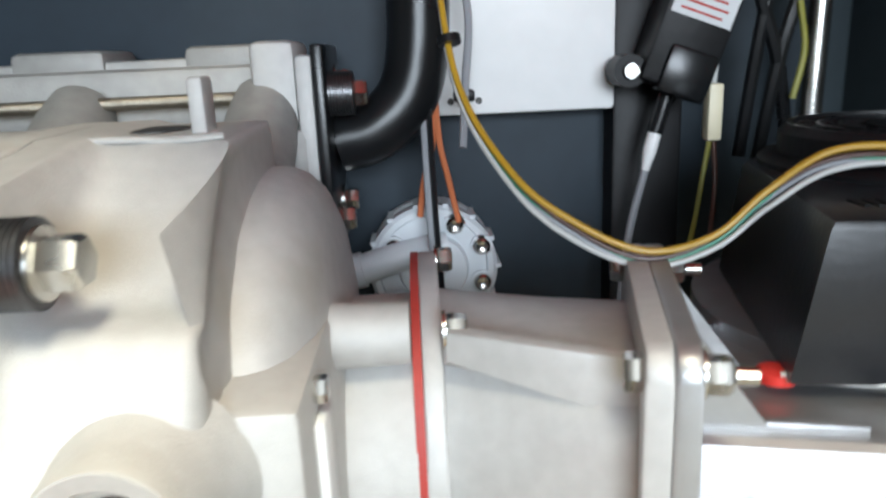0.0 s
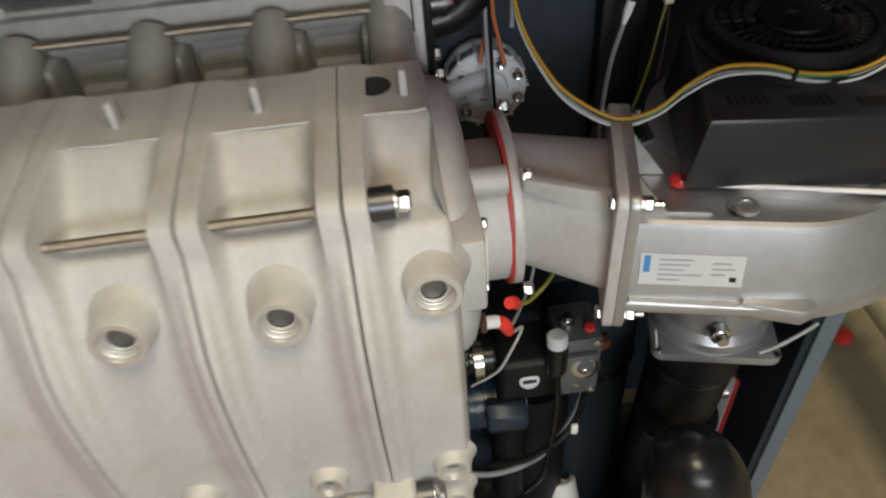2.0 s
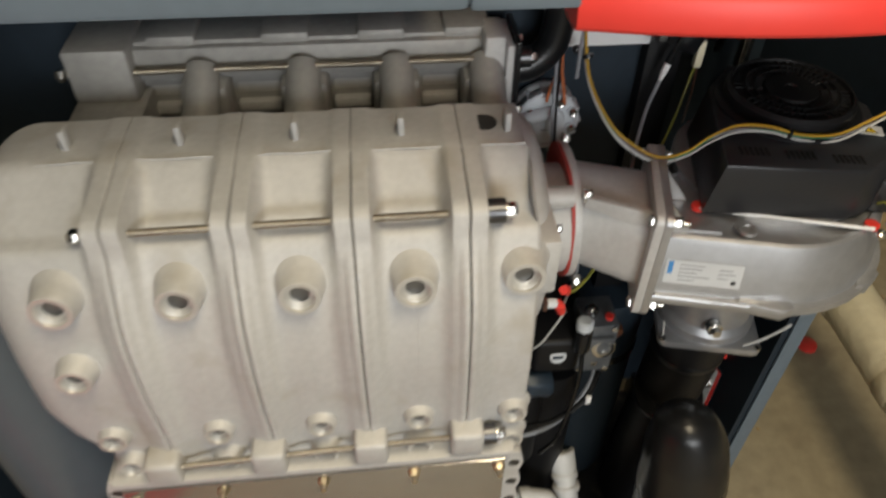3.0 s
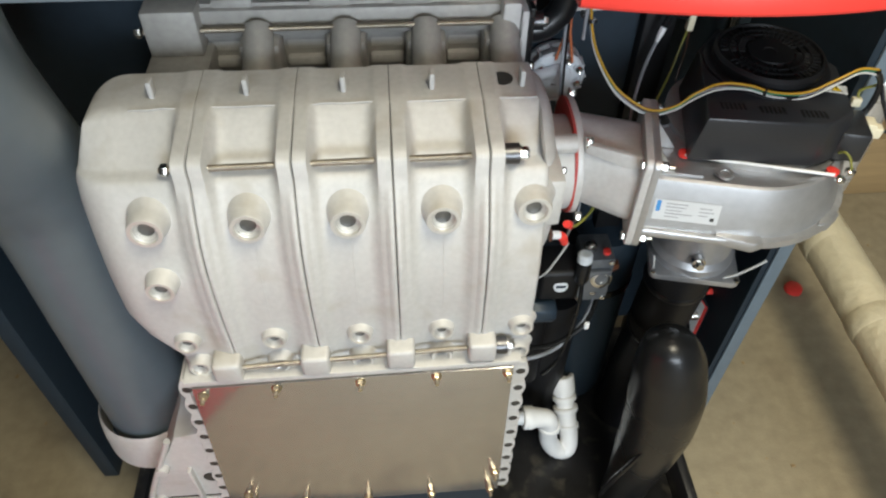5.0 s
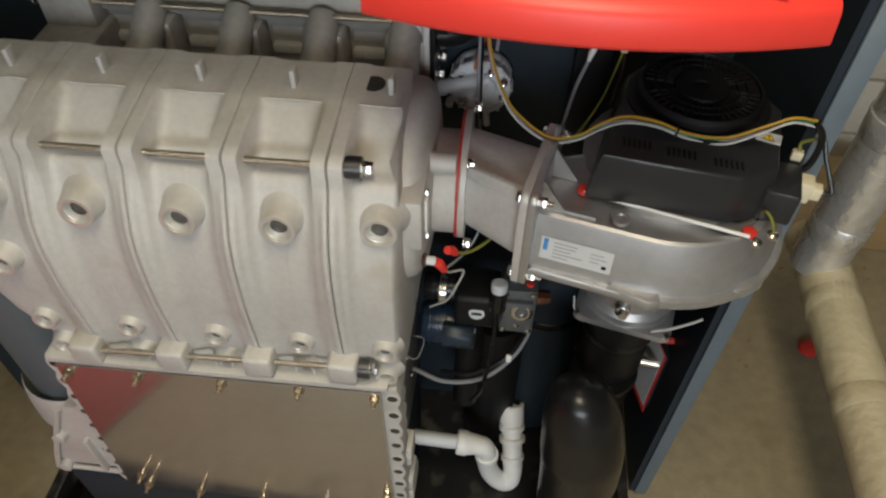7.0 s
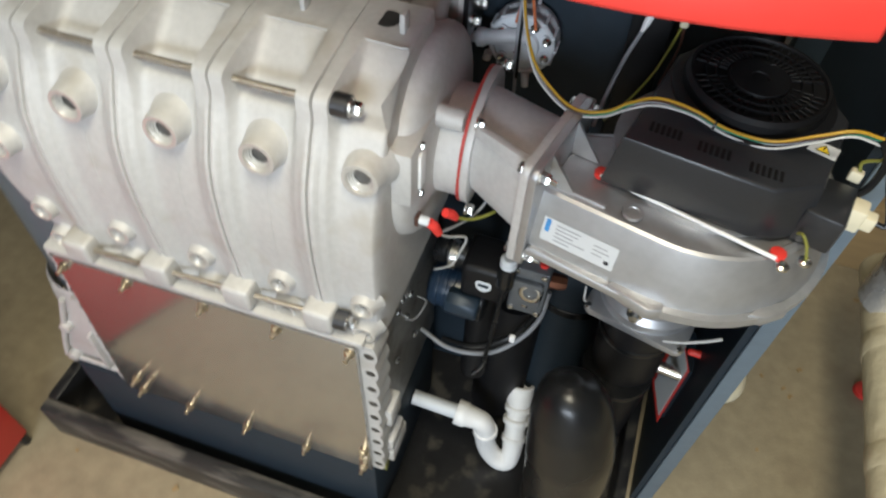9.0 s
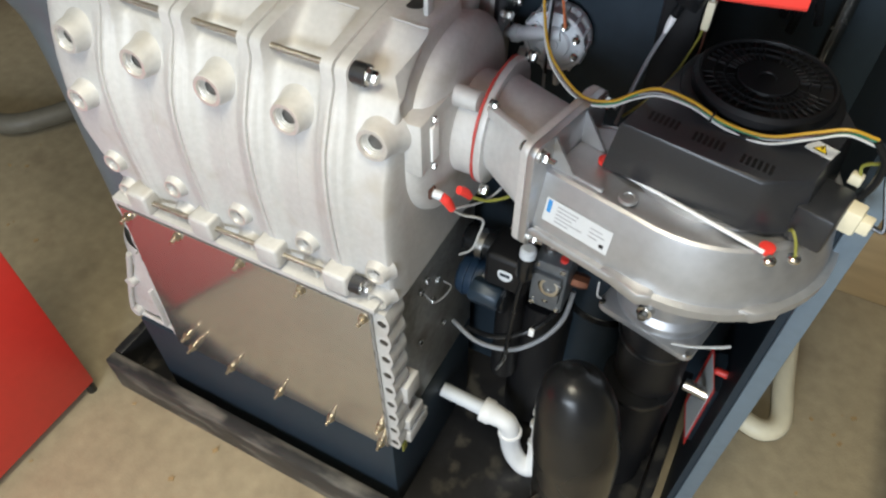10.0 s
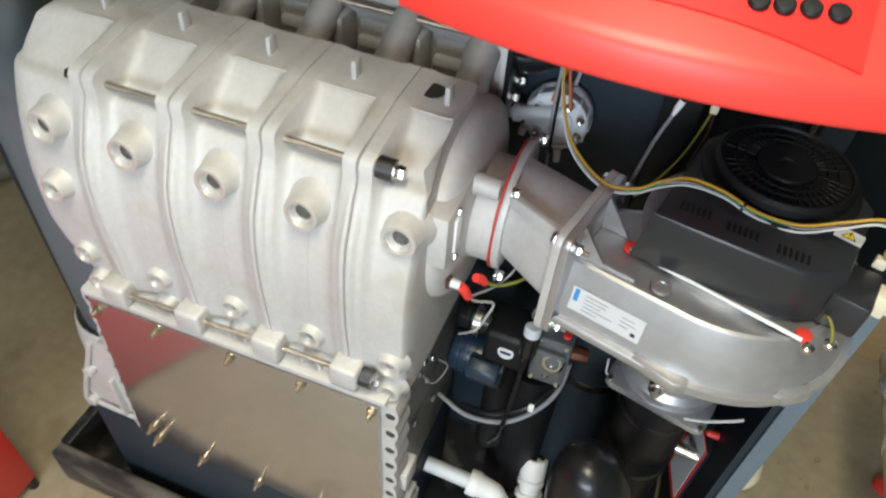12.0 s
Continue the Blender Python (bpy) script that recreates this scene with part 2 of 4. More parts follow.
def wire(name, pts, r, mat, label, category="wire", group="", seg=8):
    return tagged(part(name, sweep(bmesh.new(), pts, r, seg), mat), label, category, group)


BM = bmesh.new

# ---- the room --------------------------------------------------------------
def structure(name, lo, hi, mat, label, bev=0.0):
    return tagged(part(name, box(BM(), lo, hi, bev), mat), label, name.rstrip("_0123456789").split("_")[0], kind="structure")


structure("floor", (-4, -4, -0.1), (4, 1.9, 0), CONCRETE, "dusty stained grey-brown concrete floor")
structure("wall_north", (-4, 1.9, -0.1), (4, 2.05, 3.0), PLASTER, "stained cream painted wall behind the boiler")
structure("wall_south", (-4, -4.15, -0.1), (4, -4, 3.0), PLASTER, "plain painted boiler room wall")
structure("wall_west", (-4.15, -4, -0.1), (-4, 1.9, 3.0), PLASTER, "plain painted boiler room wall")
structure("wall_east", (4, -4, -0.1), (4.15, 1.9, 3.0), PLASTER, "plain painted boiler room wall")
structure("ceiling", (-4.15, -4.15, 3.0), (4.15, 2.05, 3.1), CEIL, "plain off-white boiler room ceiling")

# ---- boiler casing ---------------------------------------------------------
casing = thing("boiler_casing", "open navy blue sheet-metal boiler casing with its covers removed", "boiler casing", (0, 0.35, 0.02))
bm = BM()
box(bm, (-0.663, 0.425, 0.1), (0.47, 0.435, 1.5))
part("back_panel", bm, NAVY, casing)
part("rear_panel", box(BM(), (0.47, 0.60, 0.1), (0.80, 0.61, 1.5)), NAVY, casing)
part("post", box(BM(), (0.470, 0.40, 0.1), (0.522, 0.60, 1.5), 0.003), BLACKMATT, casing)
bm = BM()
box(bm, (0.760, 0.25, 0.02), (0.798, 0.62, 1.5))
part("side_panel", bm, NAVY, casing)
# Unseen top sheet, added to keep ceiling light off the header.
part("top_cover", box(box(BM(), (-0.70, 0.12, 1.5005), (0.235, 0.62, 1.511), 0.002), (0.236, 0.41, 1.5005), (0.80, 0.62, 1.511), 0.002), NAVY, casing)
part("side_panel", box(BM(), (-0.70, 0.245, 0.02), (-0.664, 0.62, 1.5), 0.002), NAVY, casing)
part("side_panel_edge", box(BM(), (0.772, 0.244, 0.02), (0.800, 0.250, 1.5), 0.002), EDGE, casing, "blue-grey folded front edge")
part("top_rail", box(BM(), (-0.72, 0.001, 1.419), (0.164, 0.05, 1.50), 0.006), EDGE, casing, "blue-grey painted top rail")

# base tray on the floor
tray = thing("base_tray", "black steel base tray under the boiler, dusty rim", "base tray", (0.1, 0.2, 0))
bm = BM()
box(bm, (-0.57, -0.02, 0.004), (0.72, 0.61, 0.03))
part("bottom", bm, TRAYM, tray)
part("front_rim", box(BM(), (-0.575, -0.045, 0.0), (0.735, -0.012, 0.125), 0.006), RIMM, tray, "dusty scuffed front rim")
part("side_rim", box(BM(), (-0.578, -0.012, 0.0), (-0.55, 0.62, 0.125), 0.006), TRAYM, tray)
part("side_rim", box(BM(), (0.709, -0.012, 0.0), (0.735, 0.62, 0.125), 0.006), TRAYM, tray)

base = tagged(part("plinth", box(BM(), (-0.42, 0.012, 0.03), (0.235, 0.36, 0.3395), 0.004), NAVY), "dark navy steel plinth under the heat exchanger", "plinth")

# ---- heat exchanger --------------------------------------------------------
hx = thing("heat_exchanger", "cast aluminium sectional boiler heat exchanger with threaded ports", "heat exchanger", (0, 0.2, 0.3))

# front profiles as (y, z), from the sump flange up and over to the shelf's rear edge
MID = [(0.030, 0.800), (0.026, 0.840), (0.024, 0.88), (0.023, 0.92), (0.023, 0.96), (0.026, 1.00), (0.033, 1.04), (0.043, 1.075), (0.055, 1.105), (0.065, 1.128),
       (0.071, 1.140), (0.077, 1.1440), (0.088, 1.1445), (0.096, 1.148), (0.112, 1.161), (0.148, 1.184), (0.156, 1.190), (0.170, 1.191), (0.205, 1.1915), (0.238, 1.191), (0.243, 1.184), (0.245, 1.10)]
RIB = [(0.022, 0.800), (0.017, 0.840), (0.014, 0.88), (0.012, 0.92), (0.011, 0.96), (0.012, 1.00), (0.015, 1.04), (0.022, 1.075), (0.035, 1.105), (0.046, 1.128),
       (0.054, 1.142), (0.058, 1.152), (0.0585, 1.172), (0.064, 1.179), (0.080, 1.183), (0.140, 1.191), (0.155, 1.1935), (0.170, 1.1935), (0.205, 1.194), (0.238, 1.1935), (0.243, 1.187), (0.245, 1.10)]


def blend(w, wl):
    """Profile between the panel (0) and the rib (1); wl is the blend at the lug, above the ports."""
    out = []
    for i, (a, b) in enumerate(zip(MID, RIB)):
        k = wl if i >= 10 else w + (wl - w) * max(0, (i - 8) / 2)
        out.append((a[0] + (b[0] - a[0]) * k, a[1] + (b[1] - a[1]) * k))
    return out


# distance from the joint, rib height, lug height
RIB_STEPS = [(0.0, 0.84, 0.90), (0.0013, 0.97, 1), (0.004, 1, 1), (0.0075, 0.93, 1), (0.0105, 0.74, 1), (0.0135, 0.64, 1), (0.0175, 0.58, 1), (0.0205, 0.44, 0.75), (0.0245, 0.24, 0.25), (0.029, 0.09, 0.06), (0.035, 0, 0)]


def section_body(x0, x1, left_rib=True, right_rib=True):
    """One cast section between two joints, with a raised rib and lug along each joint."""
    w = x1 - x0
    bm = BM()
    cols = []
    steps = RIB_STEPS
    for d, a, b in steps:
        k = 1 if left_rib else 0
        cols.append((x0 + d, a * k, b * k))
    for f in (0.35, 0.5, 0.65):
        cols.append((x0 + w * f, 0, 0))
    for d, a, b in reversed(steps):
        k = 1 if right_rib else 0
        cols.append((x1 - d, a * k, b * k))
    rows = []
    for x, a, b in cols:
        p = blend(a, b)
        rows.append([Vector((x, y, z)) for y, z in p] + [Vector((x, 0.30, 1.09)), Vector((x, 0.30, 0.80))])
    vs = grid(bm, rows)
    for r in (vs[0], vs[-1]):
        bm.faces.new(r)
    for a, b in zip(vs, vs[1:]):
        bm.faces.new((a[-1], b[-1], b[0], a[0]))
    return bm


def boss(bm, x, y, z, r, depth, tilt=0.0, bore=0.6):
    """A threaded port: a round collar with a stepped bore and thread rings."""
    axis = Vector((0, -math.cos(tilt), math.sin(tilt)))
    rb = r * bore
    prof = [(r * 1.48, -depth * 1.75), (r * 1.26, -depth * 1.3), (r * 1.14, -depth * 0.9), (r * 1.07, -depth * 0.5), (r * 1.02, -0.003), (r * 0.97, 0), (rb * 1.16, 0), (rb * 1.06, -0.003)]
    h = -0.004
    for k in range(4):
        prof += [(rb * 1.02, h), (rb * 0.93, h - 0.0008)]
        h -= 0.0018
    return lathe(bm, (x, y, z), axis, prof, 32, close=True)


def port(x, y, z, r, depth, tilt, own):
    """A port with its machined mouth, shallow threads and a bore coloured dark."""
    axis = Vector((0, -math.cos(tilt), math.sin(tilt)))
    p = part("threaded_port", boss(BM(), x, y, z, r, depth, tilt, 0.66), CAST, own)
    part("mouth", lathe(BM(), Vector((x, y, z)) + axis * 0.0004, axis, [(r * 0.96, -0.002), (r * 0.95, 0.0), (r * 0.75, 0.0), (r * 0.70, -0.0025), (r * 0.70, -0.0035), (r * 0.66, -0.004), (r * 0.66, -0.0052), (r * 0.62, -0.0056), (r * 0.62, -0.007), (r * 0.57, -0.0074), (r * 0.56, -0.0095), (r * 0.46, -0.0100)], 32, close=True), STEELBRIGHT, p, "machined bright mouth")
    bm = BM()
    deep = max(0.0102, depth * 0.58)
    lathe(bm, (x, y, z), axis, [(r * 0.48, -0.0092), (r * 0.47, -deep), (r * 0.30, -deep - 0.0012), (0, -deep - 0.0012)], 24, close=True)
    part("bore", bm, BORE, p, "shallow bore coloured dark for its shade")
    return p


JOINTS = [-0.1875, -0.0625, 0.0595, 0.1805]
GAP = 0.0006
sections = []
for a, b in zip(JOINTS, JOINTS[1:]):
    sections.append((a + b, part("section", section_body(a + GAP, b - GAP), CAST, hx)))
# dark packing seen down the joints
for j in JOINTS:
    part("joint_packing", prism(BM(), [(y + 0.004, z - 0.004) for y, z in RIB[1:-1]] + [(0.22, 0.81)], j - 0.003, j + 0.003, lambda a, b, c: Vector((c, a, b))), HOLE, hx)


def end_section(sign, joint, flat, edge, back):
    """An end casting: the same front, then a rounded corner to a plain side."""
    bm = BM()
    rows = []
    steps = RIB_STEPS
    for d, a, b in steps:
        rows.append([Vector((joint + sign * d, y, z)) for y, z in blend(a, b)] + [Vector((joint + sign * d, 0.34, 1.09)), Vector((joint + sign * d, 0.34, 0.80))])
    full = blend(0.0, 0.0)
    n = 9
    for k in range(n + 1):
        t = k / n * math.pi / 2
        x = flat + (edge - flat) * math.sin(t)
        s = 1 - math.cos(t)
        row = []
        for i, (y, z) in enumerate(full):
            top = max(0.0, min(1.0, (z - 1.12) / 0.07))
            low = max(0.0, min(1.0, (0.90 - z) / 0.10))
            pull = (1 - 0.45 * low) if sign < 0 else 1.0
            xx = joint + (x - joint) * pull * (1 - 0.16 * top * s)
            row.append(Vector((xx, y + (back - y) * s * 0.9, z - 0.02 * top * s)))
        row += [Vector((x, 0.34, 1.09)), Vector((joint + (x - joint) * (0.55 if sign < 0 else 1), 0.34, 0.80))]
        rows.append(row)
    vs = grid(bm, rows)
    for r in (vs[0], vs[-1]):
        bm.faces.new(r)
    for a, b in zip(vs, vs[1:]):
        bm.faces.new((a[-1], b[-1], b[0], a[0]))
    return bm


left_end = part("end_section", end_section(-1, JOINTS[0] - GAP, -0.285, -0.348, 0.13), CAST, hx)
right_end = part("end_section", end_section(1, JOINTS[3] + GAP, 0.252, 0.262, 0.075), CAST, hx)

# threaded ports
PORTX = [-0.250, -0.125, 0.0, 0.121, 0.240]
owner = [left_end, sections[0][1], sections[1][1], sections[2][1], right_end]
for i, x in enumerate(PORTX):
    port(x, 0.027 if i < 4 else 0.036, 1.099, 0.0225, 0.021, 0.10, owner[i])
    port(x, 0.012, 0.879, 0.0170, 0.012, 0.04, owner[i])
    port(x + (0.006 if i == 0 else 0), 0.011, 0.820, 0.0165, 0.012, 0.0, owner[i])
port(-0.252, 0.007, 1.008, 0.0190, 0.018, 0.04, left_end)
# casting flash along the ridge
random.seed(4)
for a, b in zip([-0.27] + JOINTS, JOINTS + [0.252]):
    n = 6
    part("casting_flash", sweep(BM(), [(a + (b - a) * k / n, 0.1565 + random.uniform(-0.001, 0.001), 1.1915 + random.uniform(-0.0006, 0.0008)) for k in range(n + 1)], 0.0013, 6, 3), CAST, hx)

for i, own in enumerate(owner[1:4]):
    part("parting_line", sweep(BM(), [(PORTX[i + 1] + 0.002, y + 0.0004, z) for y, z in MID[3:8]], 0.0007, 6, 4), CAST, own)

# tie rods with lugs, nuts and stacked spring washers
WASHERS = [p for k in range(11) for p in ((0.0133, 0.0019 * k), (0.0136, 0.0019 * k + 0.0002), (0.0136, 0.0019 * k + 0.0017), (0.0133, 0.0019 * k + 0.00185))]
bm = BM()
rod(bm, (-0.225, 0.0745, 1.1605), (0.206, 0.0745, 1.1655), 0.0042)
upper_rod = part("tie_rod", bm, ROD, hx, "brown steel tie rod across the sections")
part("sleeve", lathe(BM(), (0.1975, 0.0745, 1.166), (1, 0, 0), WASHERS, 28), SPRING, upper_rod, "stack of dark spring washers")
part("nut", hexnut(BM(), (0.2185, 0.0745, 1.166), (1, 0, 0), 0.0085, 0.011, 0.011), STEEL, upper_rod)
part("nut", hexnut(BM(), (-0.214, 0.0745, 1.1605), (-1, 0, 0), 0.0085, 0.009, 0.0), STEEL, upper_rod)
bm = BM()
rod(bm, (-0.205, 0.006, 0.826), (0.215, 0.010, 0.845), 0.0042)
lower_rod = part("tie_rod", bm, ROD, hx, "brown steel tie rod above the cover plate")
part("sleeve", lathe(BM(), (0.198, 0.010, 0.844), (1, 0, 0), WASHERS, 28), SPRING, lower_rod, "stack of dark spring washers")
part("nut", hexnut(BM(), (0.218, 0.010, 0.845), (1, 0, 0), 0.0085, 0.011, 0.011), STEEL, lower_rod)
for k, xc in enumerate((-0.200, -0.0690, 0.0590, 0.1810)):
    part("lug", box(BM(), (xc - 0.021, -0.008, 0.807 + 0.006 * k), (xc + 0.021, 0.04, 0.849 + 0.006 * k), 0.006, seg=3), CAST, lower_rod, "cast lug round the rod")

# sump with its cover plate
bm = BM()
box(bm, (-0.278, 0.006, 0.34), (0.235, 0.36, 0.80), 0.006)
sump = part("sump", bm, SUMPCAST, hx, "dark cast aluminium sump below the sections")
bm = BM()
prism(bm, [(-0.262, 0.790), (0.232, 0.802), (0.238, 0.362), (-0.286, 0.356)], -0.004, 0.004, lambda a, b, c: Vector((a, c, b)), 0.001)
plate = part("cover_plate", bm, SHEET, hx, "flat brushed metal cover plate with bolts round it")
bolt_bm = BM()
hexnut(bolt_bm, (0, 0, 0), (0, -1, 0), 0.0072, 0.006, 0.0085)
lathe(bolt_bm, (0, 0, 0), (0, -1, 0), [(0.0035, 0), (0.0035, 0.017)], 10)
bolt0 = part("bolt", bolt_bm, BRASSY, plate)
bolt0.matrix_basis = pose(-0.135, -0.004, 0.782)
for x, z in ((-0.006, 0.786), (0.112, 0.790), (0.224, 0.788), (-0.248, 0.772), (-0.246, 0.41), (-0.245, 0.366), (-0.143, 0.362), (-0.02, 0.362), (0.105, 0.363), (0.222, 0.368), (0.226, 0.44)):
    shared("bolt", bolt0.data, pose(x, -0.004, z), plate)
# bright flange between the sections and the sump
part("sump_flange", prism(BM(), [(-0.272, 0.7925), (0.243, 0.8045), (0.243, 0.8165), (-0.272, 0.8055)], -0.003, 0.05, lambda a, b, c: Vector((a, c, b)), 0.003), CAST, hx, "bright cast flange above the cover plate")
# scalloped flanges with bolt holes down both sides of the plate
for side in (-1, 1):
    outer, inner = [], []
    for k in range(73):
        z = 0.352 + 0.446 * k / 72
        x0 = 0.240 if side > 0 else -0.288 + 0.05 * (z - 0.352)
        outer.append((x0 + side * (0.014 + 0.006 * abs(math.sin(math.pi * (z - 0.352) / 0.0495))), z))
        inner.append((x0 - side * 0.010, z))
    strip = part("side_flange", prism(BM(), outer + inner[::-1], 0.0065, 0.052, lambda a, b, c: Vector((a, c, b))), CAST, hx, "scalloped cast flange with bolt holes")
    for k in range(9):
        z = 0.352 + 0.0495 * (k + 0.5)
        x0 = (0.240 if side > 0 else -0.288 + 0.05 * (z - 0.352)) + side * 0.0075
        part("bolt_hole", lathe(BM(), (x0, 0.0075, z), (0, -1, 0), [(0.0095, -0.006), (0.0105, 0.0012), (0.0085, 0.0018), (0.0075, -0.004)], 18, close=True), CAST, strip)
        part("bolt_hole", lathe(BM(), (x0, 0.0066, z), (0, -1, 0), [(0.0078, 0), (0.0078, 0.0006)], 16), HOLE, strip)
# wide outlet of the sump under the flue
bm = BM()
prism(bm, [(-0.278, 0.60), (-0.278, 0.345), (-0.43, 0.345), (-0.445, 0.365), (-0.40, 0.47), (-0.35, 0.58)], 0.03, 0.34, lambda a, b, c: Vector((a, c, b)), 0.004)
part("sump_outlet", bm, CAST, hx, "flared cast outlet below the flue")
part("outlet_rim", sweep(BM(), [(-0.278, 0.026, 0.340), (-0.43, 0.026, 0.340), (-0.446, 0.026, 0.36), (-0.36, 0.026, 0.58)], 0.006, 8), CAST, hx)
part("outlet_collar", lathe(BM(), (-0.455, 0.20, 0.36), (0, 0, 1), [(0.112, 0), (0.110, 0.05), (0.105, 0.09), (0.100, 0.10), (0.098, 0.02)], 40, close=True), CAST, hx)

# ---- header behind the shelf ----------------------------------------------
header = part("header", box(BM(), (-0.215, 0.325, 1.178), (0.235, 0.40, 1.222), 0.006), CAST_DARK, hx, "cast water header behind the sections, toned dark for its shade")
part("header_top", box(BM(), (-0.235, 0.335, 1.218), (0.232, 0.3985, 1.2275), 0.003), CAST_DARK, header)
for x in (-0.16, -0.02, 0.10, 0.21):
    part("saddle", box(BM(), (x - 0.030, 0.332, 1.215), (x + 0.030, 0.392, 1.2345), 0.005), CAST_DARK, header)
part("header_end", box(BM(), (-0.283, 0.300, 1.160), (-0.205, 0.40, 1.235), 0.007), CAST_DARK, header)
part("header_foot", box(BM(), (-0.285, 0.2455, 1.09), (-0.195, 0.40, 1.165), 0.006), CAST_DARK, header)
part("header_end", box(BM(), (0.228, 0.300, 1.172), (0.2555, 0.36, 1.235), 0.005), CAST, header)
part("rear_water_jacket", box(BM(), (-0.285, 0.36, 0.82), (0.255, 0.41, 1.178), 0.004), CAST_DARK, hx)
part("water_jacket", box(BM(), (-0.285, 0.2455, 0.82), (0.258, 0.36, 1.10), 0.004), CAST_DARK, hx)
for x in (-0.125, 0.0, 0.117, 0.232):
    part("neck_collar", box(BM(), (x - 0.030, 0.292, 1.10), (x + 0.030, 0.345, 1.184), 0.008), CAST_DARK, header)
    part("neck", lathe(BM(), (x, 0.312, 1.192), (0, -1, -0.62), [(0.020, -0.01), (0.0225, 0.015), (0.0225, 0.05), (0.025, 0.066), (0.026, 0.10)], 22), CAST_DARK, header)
for a, b in ((-0.235, -0.125), (-0.125, 0.0), (0.0, 0.117), (0.117, 0.232)):
    part("fin", box(BM(), (a + 0.034, 0.335, 1.150), (b - 0.032, 0.358, 1.168), 0.004), CAST, header)
    part("fin", box(BM(), (a + 0.034, 0.325, 1.128), (b - 0.032, 0.358, 1.143), 0.004), CAST, header)
for o in (header, *header.children):
    o.data.transform(Matrix.Translation((0, 0.024, -0.004)))
bm = BM()
rod(bm, (-0.285, 0.334, 1.196), (0.285, 0.334, 1.198), 0.0042)
top_rod = part("tie_rod", bm, ROD, hx, "brown steel tie rod along the header")
part("sleeve", lathe(BM(), (0.268, 0.334, 1.198), (1, 0, 0), WASHERS, 28), SPRING, top_rod, "stack of dark spring washers")
part("nut", hexnut(BM(), (0.286, 0.334, 1.198), (1, 0, 0), 0.0085, 0.011), STEEL, top_rod)
part("nut", hexnut(BM(), (-0.288, 0.334, 1.196), (-1, 0, 0), 0.0085, 0.009), STEEL, top_rod)
for x in (-0.245, -0.125, 0.0, 0.116, 0.236):
    part("tab", box(BM(), (x - 0.0035, 0.180, 1.188), (x + 0.0035, 0.197, 1.214), 0.002), CAST, hx)
part("core_plug", lathe(BM(), (0.211, 0.200, 1.1905), (0, 0, 1), [(0.0155, 0), (0.0155, 0.0016), (0.010, 0.0018)], 20), HOLE, hx, "dark oval core plug")

# burner end: dome, neck and gasket
bm = BM()
lathe(bm, (0.262, 0.212, 1.030), (1, 0, 0), [(0.140, -0.03), (0.140, 0.000), (0.137, 0.008), (0.130, 0.015), (0.116, 0.021), (0.098, 0.024), (0.080, 0.026), (0.072, 0.028), (0.072, 0.058)], 56)
part("burner_dome", bm, CAST, hx, "round domed burner end casting")
part("sight_pad", box(BM(), (0.232, 0.073, 1.034), (0.2865, 0.17, 1.116), 0.004), CAST, hx)

flue = thing("flue_pipe", "dark grey plastic flue pipe rising from the sump", "flue pipe", (-0.455, 0.2, 0.4))
part("pipe", sweep(BM(), [(-0.455, 0.20, 0.40), (-0.452, 0.20, 0.7), (-0.448, 0.20, 0.98), (-0.44, 0.17, 1.10), (-0.425, 0.11, 1.22), (-0.415, 0.07, 1.32), (-0.41, 0.06, 1.46)], 0.088, 36), GREYPLASTIC, flue)

# ---- burner duct -----------------------------------------------------------
FAN = pose(0.435, 0.175, 1.033, 0, 0, -13)


def fan_pt(u, v, w):
    return FAN @ Vector((u, v, w))


duct = thing("air_duct", "short cast aluminium duct between the fan and the burner", "duct", (0.37, 0.2, 0.95))
ring0 = [Vector((0.327, 0.222 + 0.066 * math.cos(a), 1.036 + 0.066 * math.sin(a))) for a in (2 * math.pi * k / 40 for k in range(40))]
sq = []
for k in range(40):
    a = 2 * math.pi * k / 40
    c, s = math.cos(a), math.sin(a)
    f = 0.062 / max(abs(c), abs(s)) if max(abs(c), abs(s)) > 0.82 else 0.0735
    sq.append(fan_pt(-0.014, f * c, f * s))
rows = []
for t in (0, 0.15, 0.3, 0.5, 0.7, 0.85, 1.0):
    s = t * t * (3 - 2 * t)
    rows.append([p.lerp(q, s) + Vector((0, 0, 0)) for p, q in zip(ring0, sq)])
bm = BM()
vs = grid(bm, [r + [r[0]] for r in rows])
bmesh.ops.remove_doubles(bm, verts=bm.verts, dist=1e-5)
part("duct_body", bm, CAST_CLEAN, duct)
part("burner_flange", prism(BM(), [(0.222 + a, 1.036 + b) for a, b in rounded(0.160, 0.160, 0.068)], 0.3235, 0.333, lambda a, b, c: Vector((c, a - 0.1 * (1.036 - b), b)), 0.0015), CAST_CLEAN, duct)
part("gasket", prism(BM(), [(0.222 + a, 1.036 + b) for a, b in rounded(0.160, 0.160, 0.068)], 0.3195, 0.3235, lambda a, b, c: Vector((c, a - 0.1 * (1.036 - b), b))), REDGASKET, duct, "red silicone gasket")
part("fan_side_flange", prism(BM(), rounded(0.158, 0.166, 0.012), -0.016, -0.006, lambda a, b, c: fan_pt(c, a, b), 0.0015), CAST_CLEAN, duct)
for y, z in ((0.166, 1.103), (0.150, 0.972), (0.289, 1.100), (0.278, 0.968)):
    part("bolt", hexnut(BM(), (0.333, y, z), (1, 0, 0), 0.0075, 0.009, 0.009), STEEL, duct)

# ---- fan -------------------------------------------------------------------
fan = thing("fan", "die-cast aluminium blower with a black motor cover", "fan", tuple(fan_pt(0.154, 0.13, -0.28)))


